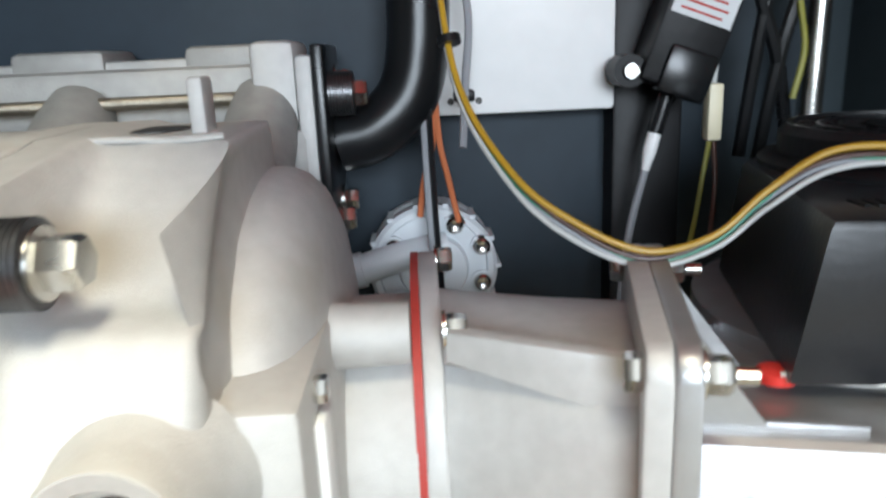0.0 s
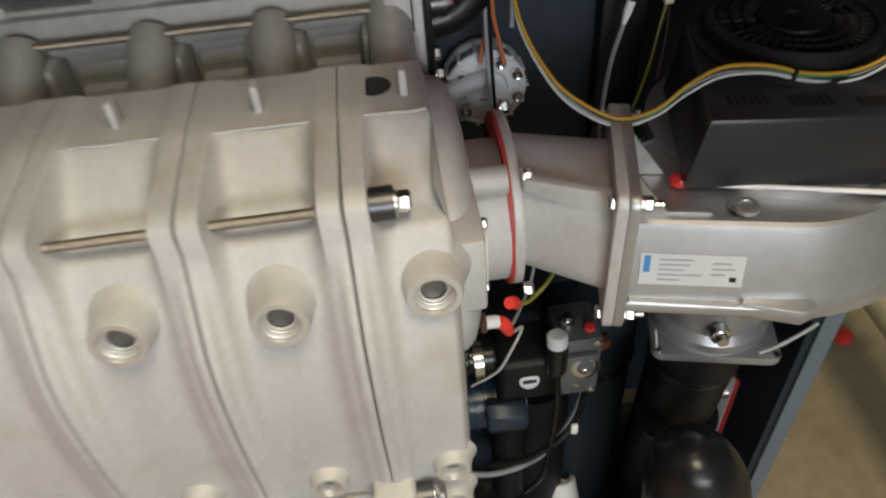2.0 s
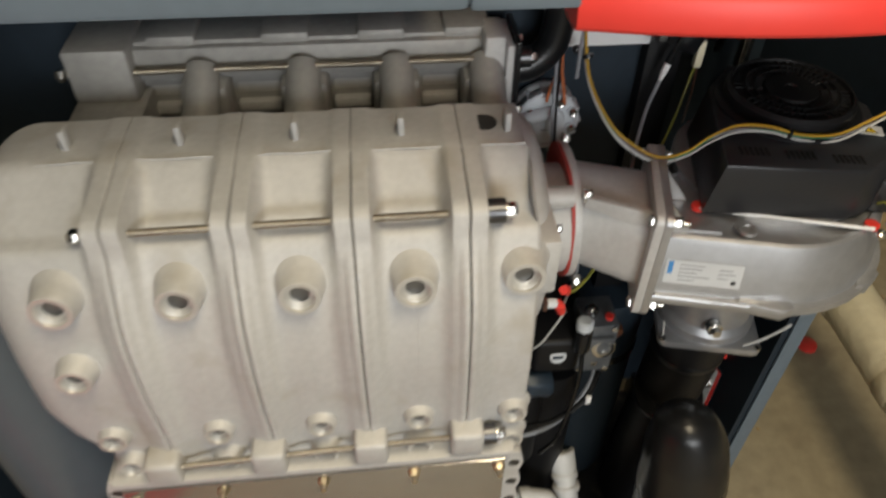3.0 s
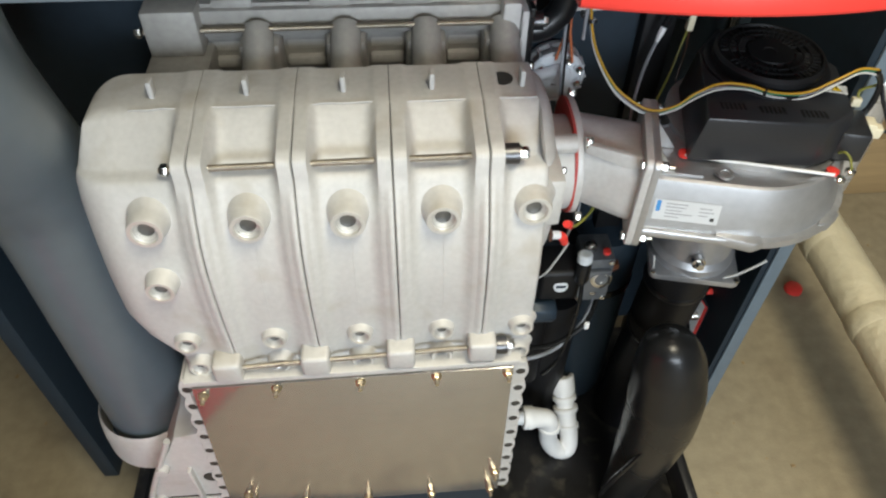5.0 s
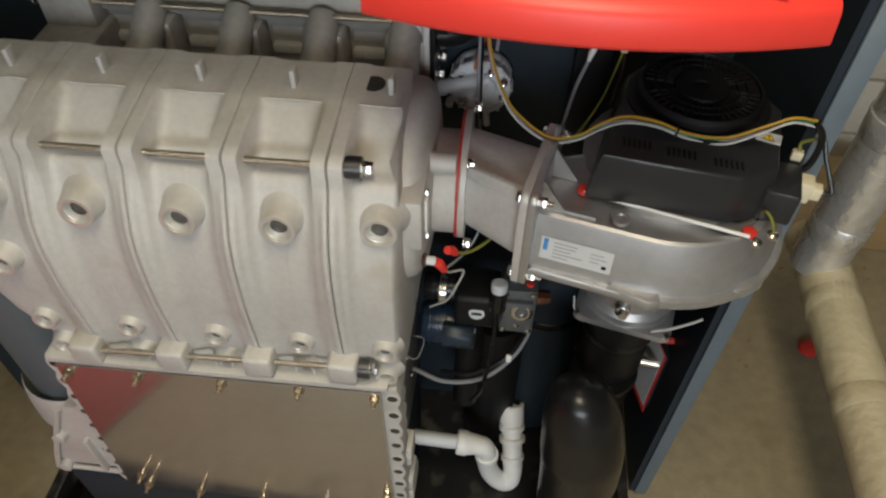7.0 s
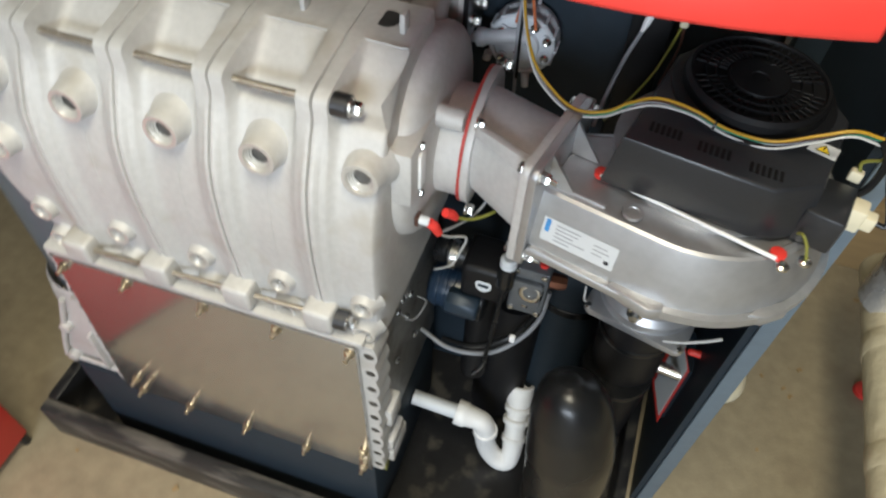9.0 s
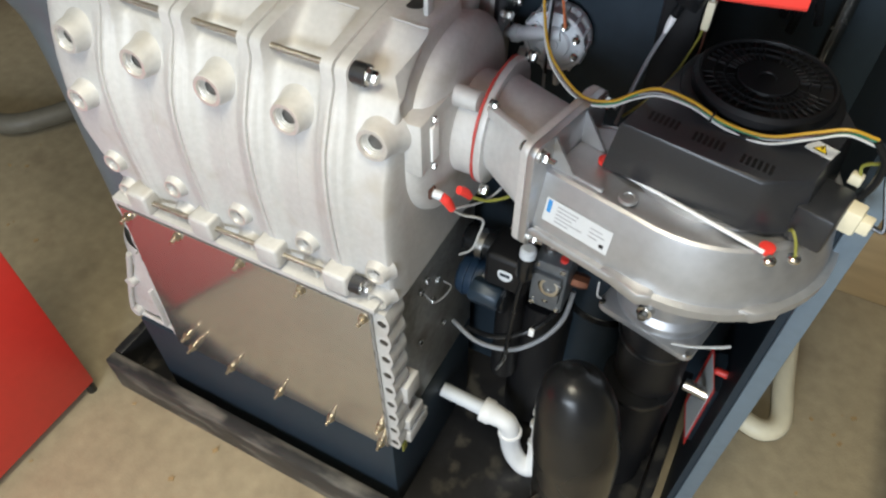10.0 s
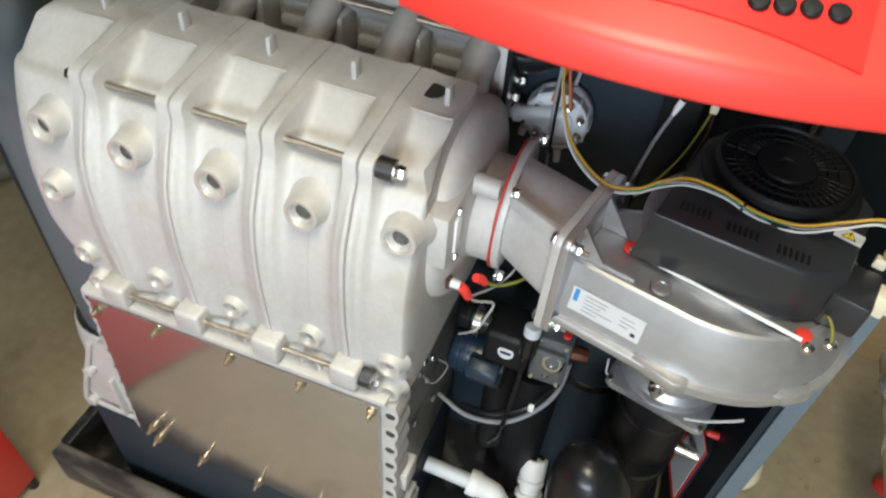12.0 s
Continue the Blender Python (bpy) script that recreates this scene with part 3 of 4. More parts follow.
def volute(grow):
    """The spiral outline: outlet at the flange, outer wall along the front, round and back."""
    cu, cv = 0.154, 0.118
    pts = [(0.0, 0.066), (0.0, -0.062 - grow)]
    for k in range(0, 41):
        a = radians(-92 + 285 * k / 40)
        r = 0.180 - 0.048 * min(1, k / 26) + grow
        pts.append((cu + r * math.cos(a), cv + r * math.sin(a)))
    return pts


part("flange", prism(BM(), rounded(0.158, 0.166, 0.012), -0.0055, 0.004, lambda a, b, c: fan_pt(c, a, b), 0.0015), DIECAST, fan)
bm = BM()
rings = [[bm.verts.new(fan_pt(u + 0.004, v, w)) for u, v in volute(g)] for g, w in ((0.002, -0.054), (0.001, -0.045), (-0.014, 0.024), (-0.016, 0.030), (-0.020, 0.0325), (-0.026, 0.0325), (-0.029, 0.029), (-0.050, 0.029))]
for a, b in zip(rings, rings[1:]):
    for i in range(len(a)):
        j = (i + 1) % len(a)
        bm.faces.new((a[i], a[j], b[j], b[i]))
bm.faces.new(rings[0])
bm.faces.new(rings[-1])
part("volute", bm, DIECAST, fan, angle=24)
part("volute_rim", prism(BM(), volute(0.011)[1:], -0.062, -0.049, lambda a, b, c: fan_pt(a + 0.004, b, c), 0.004), DIECAST, fan)
part("top_step", prism(BM(), [(0.154 + 0.125 * math.cos(2 * math.pi * k / 40), 0.120 + 0.125 * math.sin(2 * math.pi * k / 40)) for k in range(40)], 0.025, 0.038, lambda a, b, c: fan_pt(a, b, c), 0.003), DIECAST, fan)
part("screw_pad", lathe(BM(), fan_pt(0.105, -0.028, 0.036), (0, 0, 1), [(0.012, 0), (0.0115, 0.004), (0.007, 0.0045), (0.006, 0.003), (0, 0.003)], 20), DIECAST, fan)
cover = part("motor_cover", prism(BM(), [(0.052, -0.004), (0.225, 0.008), (0.248, 0.022), (0.275, 0.045), (0.275, 0.16), (0.20, 0.24), (0.10, 0.24), (0.052, 0.17)], 0.036, 0.113, lambda a, b, c: fan_pt(a + (0.012 if c > 0.08 and a < 0.1 else -0.008 if c > 0.08 and a > 0.24 else 0), b, c), 0.005), COVER, fan, "charcoal plastic motor cover")
CAPU, CAPV, CAPW = 0.160, 0.146, 0.136
motor = part("motor", lathe(BM(), fan_pt(CAPU, CAPV, 0.108), (0, 0, 1), [(0.092, 0), (0.092, 0.008), (0.088, 0.011), (0.081, 0.012), (0.081, 0.024), (0.077, 0.029), (0.074, 0.029), (0.073, 0.0235), (0.034, 0.0235), (0.033, 0.028), (0.028, 0.0285), (0.010, 0.0285), (0.009, 0.027), (0, 0.027)], 56), BLACKMATT, fan, "round black motor cap with vents")
for a in (fan_pt(0.0505, 0.010, 0.034), fan_pt(0.259, 0.005, 0.034)):
    part("washer", lathe(BM(), a, (0, 0, 1), [(0.009, 0), (0.009, 0.005), (0.006, 0.006)], 18), RED, fan, "red plastic washer")
part("earth_strip", rod(BM(), fan_pt(0.0505, 0.004, 0.038), fan_pt(0.259, -0.004, 0.038), 0.0026), WHITEP, fan, "white strip along the cover")
# inlet
part("inlet_cone", lathe(BM(), fan_pt(0.150, 0.13, -0.06), (0, 0, -1), [(0.088, 0), (0.082, 0.02), (0.074, 0.08), (0.070, 0.15), (0.070, 0.19), (0.078, 0.200), (0.078, 0.216)], 40), DIECAST, fan)
part("inlet_plate", prism(BM(), [(0.152 + a, 0.13 + b) for a, b in rounded(0.160, 0.160, 0.012)], -0.288, -0.276, lambda a, b, c: fan_pt(a, b, c), 0.002), DIECAST, fan)

# ---- red control housing and the loose red panel --------------------------
display = thing("boiler_controller", "red plastic boiler controller with a screen and round buttons", "controller", (0.44, 0.0, 1.4))
# Behind y 0.15 the housing is unseen, carried back to shade the header.
rows = []
for k in range(25):
    t = -1 + 2 * k / 24
    x = 0.437 + 0.19 * t
    bow = 1 - t * t
    yb, zb = 0.012 - 0.044 * bow, 1.394 + 0.010 * bow
    rows.append([Vector((x, 0.15, zb + 0.004)), Vector((x, yb + 0.02, zb)), Vector((x, yb + 0.004, zb + 0.0008)), Vector((x, yb + 0.001, zb + 0.003)), Vector((x, yb, zb + 0.006)), Vector((x, yb + 0.004, zb + 0.026)), Vector((x, yb + 0.0055, zb + 0.030)),
                 Vector((x, yb + 0.009, zb + 0.0335)), Vector((x, yb + 0.014, zb + 0.036)), Vector((x, 0.15, zb + 0.036 + 0.48 * (0.136 - yb))), Vector((x, 0.40, zb + 0.036 + 0.48 * (0.136 - yb))), Vector((x, 0.40, zb + 0.03)), Vector((x, 0.15, zb + 0.004))])
bm = BM()
vs = grid(bm, rows)
bmesh.ops.remove_doubles(bm, verts=bm.verts, dist=1e-5)
bmesh.ops.holes_fill(bm, edges=bm.edges)
part("housing", bm, RED, display)
part("side_wing", box(BM(), (0.632, 0.005, 1.447), (0.800, 0.06, 1.50), 0.004), RED, display)
part("side_wing", box(BM(), (0.165, -0.002, 1.440), (0.246, 0.06, 1.50), 0.004), RED, display)
part("rail_end", box(BM(), (0.164, 0.001, 1.419), (0.2455, 0.05, 1.4398), 0.003), EDGE, casing)

panel = tagged(part("loose_red_panel", box(BM(), (-0.645, -1.00, 0.035), (-0.62, -0.076, 0.80), 0.006), RED), "loose red casing panel standing upright on the floor", "panel")

# ---- pipes beside the casing ----------------------------------------------
lag = tagged(part("lagged_pipe", sweep(BM(), [(1.17, 0.80, 0.40), (1.17, 0.4, 0.40), (1.17, -0.2, 0.395), (1.17, -1.2, 0.39)], 0.062, 28), CREAMFOIL), "cream wrapped insulated pipe running low beside the casing", "pipe")
lag2 = tagged(part("foil_pipe", sweep(BM(), [(1.15, 0.69, 0.42), (1.15, 0.69, 1.0), (1.15, 0.69, 2.0), (1.15, 0.69, 3.0)], 0.062, 28), FOIL), "foil wrapped insulated pipe rising to the ceiling", "pipe")

# ---- details on the burner end --------------------------------------------
cap = part("sight_plate", box(BM(), (0.2865, 0.094, 1.046), (0.2905, 0.112, 1.100), 0.0015), WHITEP, hx, "pale sight glass plate")
part("screw", hexnut(BM(), (0.2865, 0.103, 1.109), (1, 0, 0), 0.005, 0.005), STEEL, hx)
part("screw", hexnut(BM(), (0.2865, 0.100, 1.036), (1, 0, 0), 0.005, 0.005), STEEL, hx)
part("flange_stub", lathe(BM(), (0.282, 0.166, 1.103), (1, 0, 0), [(0.0145, 0), (0.0135, 0.037)], 20), CAST, hx)
part("header_flange", box(BM(), (0.2555, 0.318, 1.10), (0.266, 0.395, 1.222), 0.003), CAST, hx)
part("header_gasket", box(BM(), (0.266, 0.314, 1.095), (0.2735, 0.398, 1.228), 0.002), BLACK, hx, "black gasket plate")
for y, z in ((0.338, 1.118), (0.372, 1.124), (0.372, 1.205)):
    part("nut", hexnut(BM(), (0.2735, y, z), (1, 0, 0), 0.008, 0.009, 0.0105), STEEL, hx)

hose = tagged(part("black_water_hose", sweep(BM(), [(0.274, 0.365, 1.165), (0.300, 0.365, 1.172), (0.325, 0.368, 1.20), (0.332, 0.372, 1.26), (0.330, 0.375, 1.36), (0.33, 0.38, 1.50)], 0.021, 24), BLACK), "glossy black hose bend on the header flange", "hose")

igniter = thing("ignition_electrode", "ignition electrode bracket with red and pink rubber boots", "electrode", (0.30, 0.12, 0.95))
part("bracket", box(BM(), (0.282, 0.093, 0.978), (0.288, 0.107, 0.994), 0.002), BROWN, igniter, "brown copper bracket")
part("insulator", lathe(BM(), (0.287, 0.100, 0.986), (1, 0.1, -0.12), [(0.0062, 0), (0.0065, 0.010), (0.006, 0.013)], 16), GREYW, igniter, "pink-white insulator")
part("boot", sweep(BM(), [(0.299, 0.101, 0.984), (0.3055, 0.103, 0.977), (0.311, 0.108, 0.960)], [0.0065, 0.0068, 0.0055], 14), RED, igniter, "red rubber boot")
part("boot", sweep(BM(), [(0.314, 0.122, 0.985), (0.320, 0.130, 0.976), (0.324, 0.136, 0.965)], [0.006, 0.0065, 0.005], 12), RED, igniter, "red rubber boot")
G1 = "wires at the burner"
wire("electrode_wire", [(0.311, 0.109, 0.958), (0.318, 0.13, 0.930), (0.335, 0.16, 0.90), (0.325, 0.17, 0.85), (0.31, 0.18, 0.80), (0.28, 0.20, 0.75)], 0.0018, WHITEWIRE, "thin pale electrode wire hanging from the red boot", group=G1)
wire("electrode_wire", [(0.322, 0.138, 0.962), (0.345, 0.16, 0.945), (0.375, 0.19, 0.95), (0.40, 0.23, 0.975), (0.41, 0.27, 1.0)], 0.0024, OLIVE, "yellow-green earth wire from the red boot", group=G1)
wire("electrode_wire", [(0.311, 0.110, 0.957), (0.335, 0.16, 0.940), (0.352, 0.19, 0.955), (0.362, 0.23, 1.0)], 0.0018, GREYWIRE, "thin grey wire looping behind the duct", group=G1)

part("duct_rib", prism(BM(), [(0.333, 1.106), (0.418, 1.101), (0.418, 1.070), (0.395, 1.078), (0.365, 1.087), (0.333, 1.090)], 0, 0.012, lambda a, b, c: Vector((a, 0.158 - (a - 0.333) * 0.42 + c, b)), 0.002), CAST_CLEAN, duct)
# ---- details on the fan ----------------------------------------------------
for v, w in ((-0.066, 0.070), (-0.066, -0.070), (0.066, 0.070)):
    part("flange_bolt", hexnut(BM(), fan_pt(0.004, v, w), FAN.to_3x3() @ Vector((1, 0, 0)), 0.0075, 0.010, 0.0095), STEEL, fan)
    part("flange_stud", rod(BM(), fan_pt(-0.022, v, w), fan_pt(0.024, v, w), 0.0036, 10), STEEL, fan)
    part("flange_bolt", hexnut(BM(), fan_pt(-0.016, v, w), FAN.to_3x3() @ Vector((-1, 0, 0)), 0.0075, 0.007), STEEL, fan)
for v in (-0.035, 0.030):
    part("gusset", prism(BM(), [(0.004, 0.030), (0.004, 0.078), (0.040, 0.030)], v - 0.002, v + 0.002, lambda a, b, c: fan_pt(a, c, b)), DIECAST, fan)
part("web", box(BM(), (0.004, -0.036, 0.031), (0.075, -0.030, 0.036), 0.001, FAN), DIECAST, fan)
part("rim_pad", prism(BM(), [(0.110, -0.070), (0.165, -0.079), (0.180, -0.070), (0.175, -0.05), (0.12, -0.05)], -0.064, -0.045, lambda a, b, c: fan_pt(a, b, c), 0.003), DIECAST, fan)
part("rim_pad", prism(BM(), [(0.266, -0.020), (0.284, -0.014), (0.303, 0.010), (0.296, 0.022), (0.272, 0.0)], -0.064, -0.045, lambda a, b, c: fan_pt(a, b, c), 0.003), DIECAST, fan)
part("terminal_box", box(BM(), (0.262, 0.035, 0.032), (0.305, 0.10, 0.082), 0.005, FAN), COVER, fan)
for u, v in ((0.262, -0.010), (0.281, 0.010)):
    part("screw", lathe(BM(), fan_pt(u + 0.006, v + 0.004, 0.031), (0, 0, 1), [(0.0075, 0), (0.0075, 0.004), (0.005, 0.006), (0.002, 0.005)], 16), STEEL, fan)
part("screw", lathe(BM(), fan_pt(0.100, -0.020, 0.033), (0, 0, 1), [(0.010, 0), (0.0095, 0.003), (0.005, 0.0035)], 18), DIECAST, fan)
wire("earth_wire", [tuple(fan_pt(0.287, 0.014, 0.037)), tuple(fan_pt(0.280, 0.018, 0.052)), tuple(fan_pt(0.272, 0.024, 0.058)), tuple(fan_pt(0.268, 0.032, 0.050))], 0.0018, OLIVE, "short yellow-green earth wire by the motor cover")
# vent slots of the cover
slot = BM()
box(slot, (-0.0018, -0.008, 0), (0.0018, 0.008, 0.0008))
slot_ob = part("vent_slot", slot, BLACKMATT, cover)
slot_ob.matrix_basis = FAN @ pose(0.084, 0.028, 0.1128, 0, 0, 8)
for g, u0 in enumerate((0.084, 0.138, 0.194)):
    for k in range(6):
        if g or k:
            shared("vent_slot", slot_ob.data, FAN @ pose(u0 + 0.0062 * k, 0.028 + 0.0005 * k, 0.1128, 0, 0, 8), cover)
# radial slats of the motor cap, with a broad bridge on either side
slat = BM()
box(slat, (0.036, -0.0016, 0), (0.0715, 0.0016, 0.0035), 0.0006, seg=1)
slat_ob = None
for k in range(44):
    if k % 11 in (0, 10):
        continue
    m = FAN @ pose(CAPU, CAPV, CAPW - 0.0042, 0, 0, 360 * k / 44 + 20)
    if slat_ob is None:
        slat_ob = part("vent_slat", slat, BLACKMATT, motor)
        slat_ob.matrix_basis = m
    else:
        shared("vent_slat", slat_ob.data, m, motor)
for r0 in (0.047, 0.059):
    part("vent_ring", lathe(BM(), fan_pt(CAPU, CAPV, CAPW - 0.0045), (0, 0, 1), [(r0 - 0.0012, 0), (r0 - 0.0012, 0.0045), (r0 + 0.0012, 0.0045), (r0 + 0.0012, 0)], 44, close=True), BLACKMATT, motor)

# labels: base card, then bars for print that cannot be read
def label_card(name, m, w, h, mat, parent, text=""):
    return part(name, box(BM(), (-w / 2, -h / 2, 0), (w / 2, h / 2, 0.0006), 0, m), mat, parent, text)


lab_m = FAN @ Matrix.Translation((0.062, -0.0572, -0.016)) @ pose(0, 0, 0, 77.7, 0, 0)
rating = label_card("rating_label", lab_m, 0.094, 0.034, PAPER, fan, "white rating label with small print")
label_card("print_block", lab_m @ pose(-0.041, 0.006, 0.0005), 0.006, 0.018, BLUEINK, rating)
random.seed(9)
for k in range(5):
    w = random.uniform(0.02, 0.042)
    label_card("print_bar", lab_m @ pose(-0.030 + w / 2, 0.011 - 0.0055 * k, 0.0005), w, 0.0014, INK, rating)
for k in range(3):
    w = random.uniform(0.012, 0.022)
    label_card("print_bar", lab_m @ pose(0.018 + w / 2, 0.008 - 0.006 * k, 0.0005), w, 0.0013, INK, rating)
label_card("print_mark", lab_m @ pose(0.038, -0.009, 0.0005), 0.006, 0.005, BLACK, rating)
wm = FAN @ pose(0.252, 0.097, 0.1132, 0, 0, -6)
warn = label_card("warning_label", wm, 0.030, 0.020, PAPER, fan, "white label with a yellow warning triangle")
part("warning_triangle", prism(BM(), [(-0.008, -0.006), (0.008, -0.006), (0, 0.0075)], 0.0006, 0.0010, lambda a, b, c: wm @ Vector((a, b, c))), BLACK, warn)
part("warning_triangle", prism(BM(), [(-0.0064, -0.0052), (0.0064, -0.0052), (0, 0.0058)], 0.0010, 0.0014, lambda a, b, c: wm @ Vector((a, b, c))), YELLOWINK, warn)
label_card("print_bar", wm @ pose(0, 0.0004, 0.0013), 0.0016, 0.006, BLACK, warn)
plug = thing("wire_plug", "cream plastic plug on the fan terminal", "plug", tuple(fan_pt(0.31, 0.09, 0.03)))
part("plug_body", box(BM(), (0.300, 0.070, 0.045), (0.322, 0.094, 0.076), 0.003, FAN), CREAMP, plug)
part("plug_nose", box(BM(), (0.318, 0.074, 0.050), (0.334, 0.090, 0.068), 0.002, FAN), CREAMP, plug)
part("plug_body", box(BM(), (0.288, 0.108, 0.078), (0.302, 0.118, 0.092), 0.002, FAN), CREAMP, plug)
# bolt on the inlet and its cable tie
part("inlet_bolt", lathe(BM(), (0.590, 0.198, 0.80), (-0.1, -1, 0.1), [(0.013, 0), (0.012, 0.012), (0.008, 0.013), (0.007, 0.022)], 16), STEEL, fan)
for u, v in ((0.078, 0.056), (0.226, 0.056)):
    part("inlet_screw", lathe(BM(), fan_pt(u, v, -0.276), (0, 0, 1), [(0.005, 0), (0.005, 0.004)], 12), STEEL, fan)
wire("cable_tie", [(0.640, 0.178, 0.770), (0.668, 0.182, 0.775), (0.700, 0.188, 0.788), (0.716, 0.192, 0.796)], 0.0024, WHITEWIRE, "white plastic cable tie sticking out by the fan inlet", "cable tie")
wire("cable_tie", [(0.520, 0.212, 0.765), (0.515, 0.200, 0.785), (0.512, 0.205, 0.81)], 0.0015, WHITEWIRE, "white plastic cable tie at the inlet plate", "cable tie")

# ---- harness on the fan ----------------------------------------------------
G2 = "fan wiring harness"
core = [(0.338, 0.31, 1.34), (0.341, 0.295, 1.27), (0.350, 0.272, 1.20), (0.374, 0.238, 1.156), (0.402, 0.222, 1.131), (0.436, 0.212, 1.116), (0.470, 0.212, 1.124), (0.495, 0.212, 1.145), (0.522, 0.206, 1.162),
        (0.560, 0.200, 1.163), (0.600, 0.194, 1.155), (0.645, 0.192, 1.154), (0.685, 0.196, 1.170), (0.715, 0.200, 1.184), (0.745, 0.205, 1.180), (0.762, 0.208, 1.155), (0.762, 0.205, 1.120), (0.750, 0.205, 1.095)]
for k, (mat, text) in enumerate(((YELLOW, "yellow wire of the fan harness"), (GREEN, "green wire of the fan harness"), (WHITEWIRE, "white wire of the fan harness"), (BROWN, "dark brown wire of the fan harness"), (GREYWIRE, "grey wire of the fan harness"))):
    off = [Vector((0, 0, 0.0065)), Vector((0.001, 0.003, -0.002)), Vector((0, -0.002, -0.0065)), Vector((0, 0.001, 0.002)), Vector((0, 0.004, -0.0045))][k]
    pts = []
    for i, p in enumerate(core[:15 if k != 3 else 18]):
        wob = 0.5 + 0.5 * math.sin(1.7 * i + k)
        pts.append(Vector(p) + off * (0.40 + 0.4 * wob))
    wire("harness_wire", pts, 0.0018 if k == 0 else 0.0014, mat, text, group=G2)
wire("harness_sleeve", [Vector(p) for p in core[14:18]], 0.0045, BLACK, "black sleeve over the harness end", "sleeve")
for p, q in ((core[9], core[10]), (core[1], core[2])):
    a, b = Vector(p).lerp(Vector(q), 0.6), Vector(p).lerp(Vector(q), 0.66)
    tagged(part("cable_tie", rod(BM(), a, b, 0.0065, 12), BLACK), "black cable tie round the harness", "cable tie")
wire("plug_wire", [tuple(fan_pt(0.334, 0.082, 0.06)), tuple(fan_pt(0.345, 0.085, 0.062)), (0.775, 0.20, 1.13), (0.768, 0.21, 1.15)], 0.003, BLACK, "black wire looping from the plug", group=G2)
wire("plug_wire", [tuple(fan_pt(0.298, 0.112, 0.088)), (0.748, 0.222, 1.135), (0.765, 0.215, 1.15)], 0.002, OLIVE, "yellow-green wire from the small plug", group=G2)

# ---- pressure switch and parts on the back panel ---------------------------
sw = thing("pressure_switch", "round pale grey plastic air pressure switch with screws", "pressure switch", (0.327, 0.40, 1.02))
part("body", lathe(BM(), (0.334, 0.420, 1.068), (0, -1, 0), [(0.044, 0), (0.047, 0.004), (0.047, 0.018), (0.0455, 0.020), (0.0455, 0.026), (0.047, 0.028), (0.047, 0.040), (0.044, 0.043), (0.040, 0.043), (0.039, 0.040), (0.026, 0.040), (0.024, 0.046), (0.010, 0.046), (0.009, 0.049), (0, 0.049)], 48), GREYW, sw)
for dx, dz in ((0.020, 0.036), (0.043, 0.018), (0.043, -0.012), (-0.030, -0.028), (-0.034, 0.020)):
    part("screw", lathe(BM(), (0.334 + dx * 0.82, 0.377, 1.068 + dz * 0.9), (0, -1, 0), [(0.0062, 0), (0.0062, 0.004), (0.0045, 0.006), (0.0015, 0.0045)], 14), STEEL, sw)
    part("screw_boss", lathe(BM(), (0.334 + dx * 0.82, 0.382, 1.068 + dz * 0.9), (0, -1, 0), [(0.0078, 0), (0.0078, 0.005)], 14), GREYW, sw)
part("port_arm", sweep(BM(), [(0.345, 0.376, 1.086), (0.310, 0.372, 1.080), (0.283, 0.372, 1.072)], [0.010, 0.011, 0.011], 16), GREYW, sw)
part("nozzle", lathe(BM(), (0.284, 0.372, 1.072), (-1, 0, -0.2), [(0.013, 0), (0.013, 0.010), (0.008, 0.012), (0.007, 0.022)], 18), GREYW, sw)
part("nozzle", lathe(BM(), (0.290, 0.378, 1.045), (-0.2, 0, -1), [(0.006, 0), (0.006, 0.012)], 14), GREYW, sw)
part("nozzle", lathe(BM(), (0.345, 0.380, 1.024), (0.15, -0.2, -1), [(0.006, 0), (0.005, 0.022)], 14), GREYW, sw)
for a in range(14):
    aa = 2 * math.pi * a / 14
    part("rib", box(BM(), (-0.002, -0.0015, -0.014), (0.002, 0.0015, 0.014), 0, Matrix.Translation((0.334 + 0.0475 * math.cos(aa), 0.392, 1.068 + 0.0475 * math.sin(aa))) @ pose(0, 0, 0, 90, 0, 0)), GREYW, sw)
for k in range(4):
    part("raised_mark", box(BM(), (-0.005, -0.0008, -0.0008), (0.005, 0.0008, 0.0008), 0, Matrix.Translation((0.330 + 0.006 * (k % 2), 0.3725, 1.058 + 0.007 * k)) @ pose(0, 0, 0, 0, 30 * k, 0)), INK, sw)

wb = thing("control_box", "white metal control box on the back panel", "control box", (0.42, 0.41, 1.18))
part("body", box(BM(), (0.338, 0.395, 1.176), (0.470, 0.4245, 1.42), 0.003), WHITEP, wb)
for x in (0.352, 0.372):
    part("screw_hole", lathe(BM(), (x, 0.395, 1.186), (0, -1, 0), [(0.0025, 0), (0.0025, 0.0006)], 12), HOLE, wb)

act = thing("ignition_transformer", "black ignition transformer box with a white label and lead", "transformer", (0.505, 0.37, 1.16))
am = Matrix.Translation((0.515, 0.375, 1.235)) @ pose(0, 0, 0, 0, 20, 0)
part("body", box(BM(), (-0.024, -0.018, -0.048), (0.024, 0.018, 0.085), 0.003, am), BLACKMATT, act)
part("socket", box(BM(), (-0.012, -0.022, -0.052), (0.022, -0.004, -0.020), 0.003, am), BLACK, act)
part("ear", lathe(BM(), am @ Vector((-0.030, 0, -0.045)), (0, -1, 0), [(0.011, -0.012), (0.011, 0.012)], 18), BLACKMATT, act)
part("screw", lathe(BM(), am @ Vector((-0.030, -0.012, -0.045)), (0, -1, 0), [(0.006, 0), (0.005, 0.004)], 14), STEEL, act)
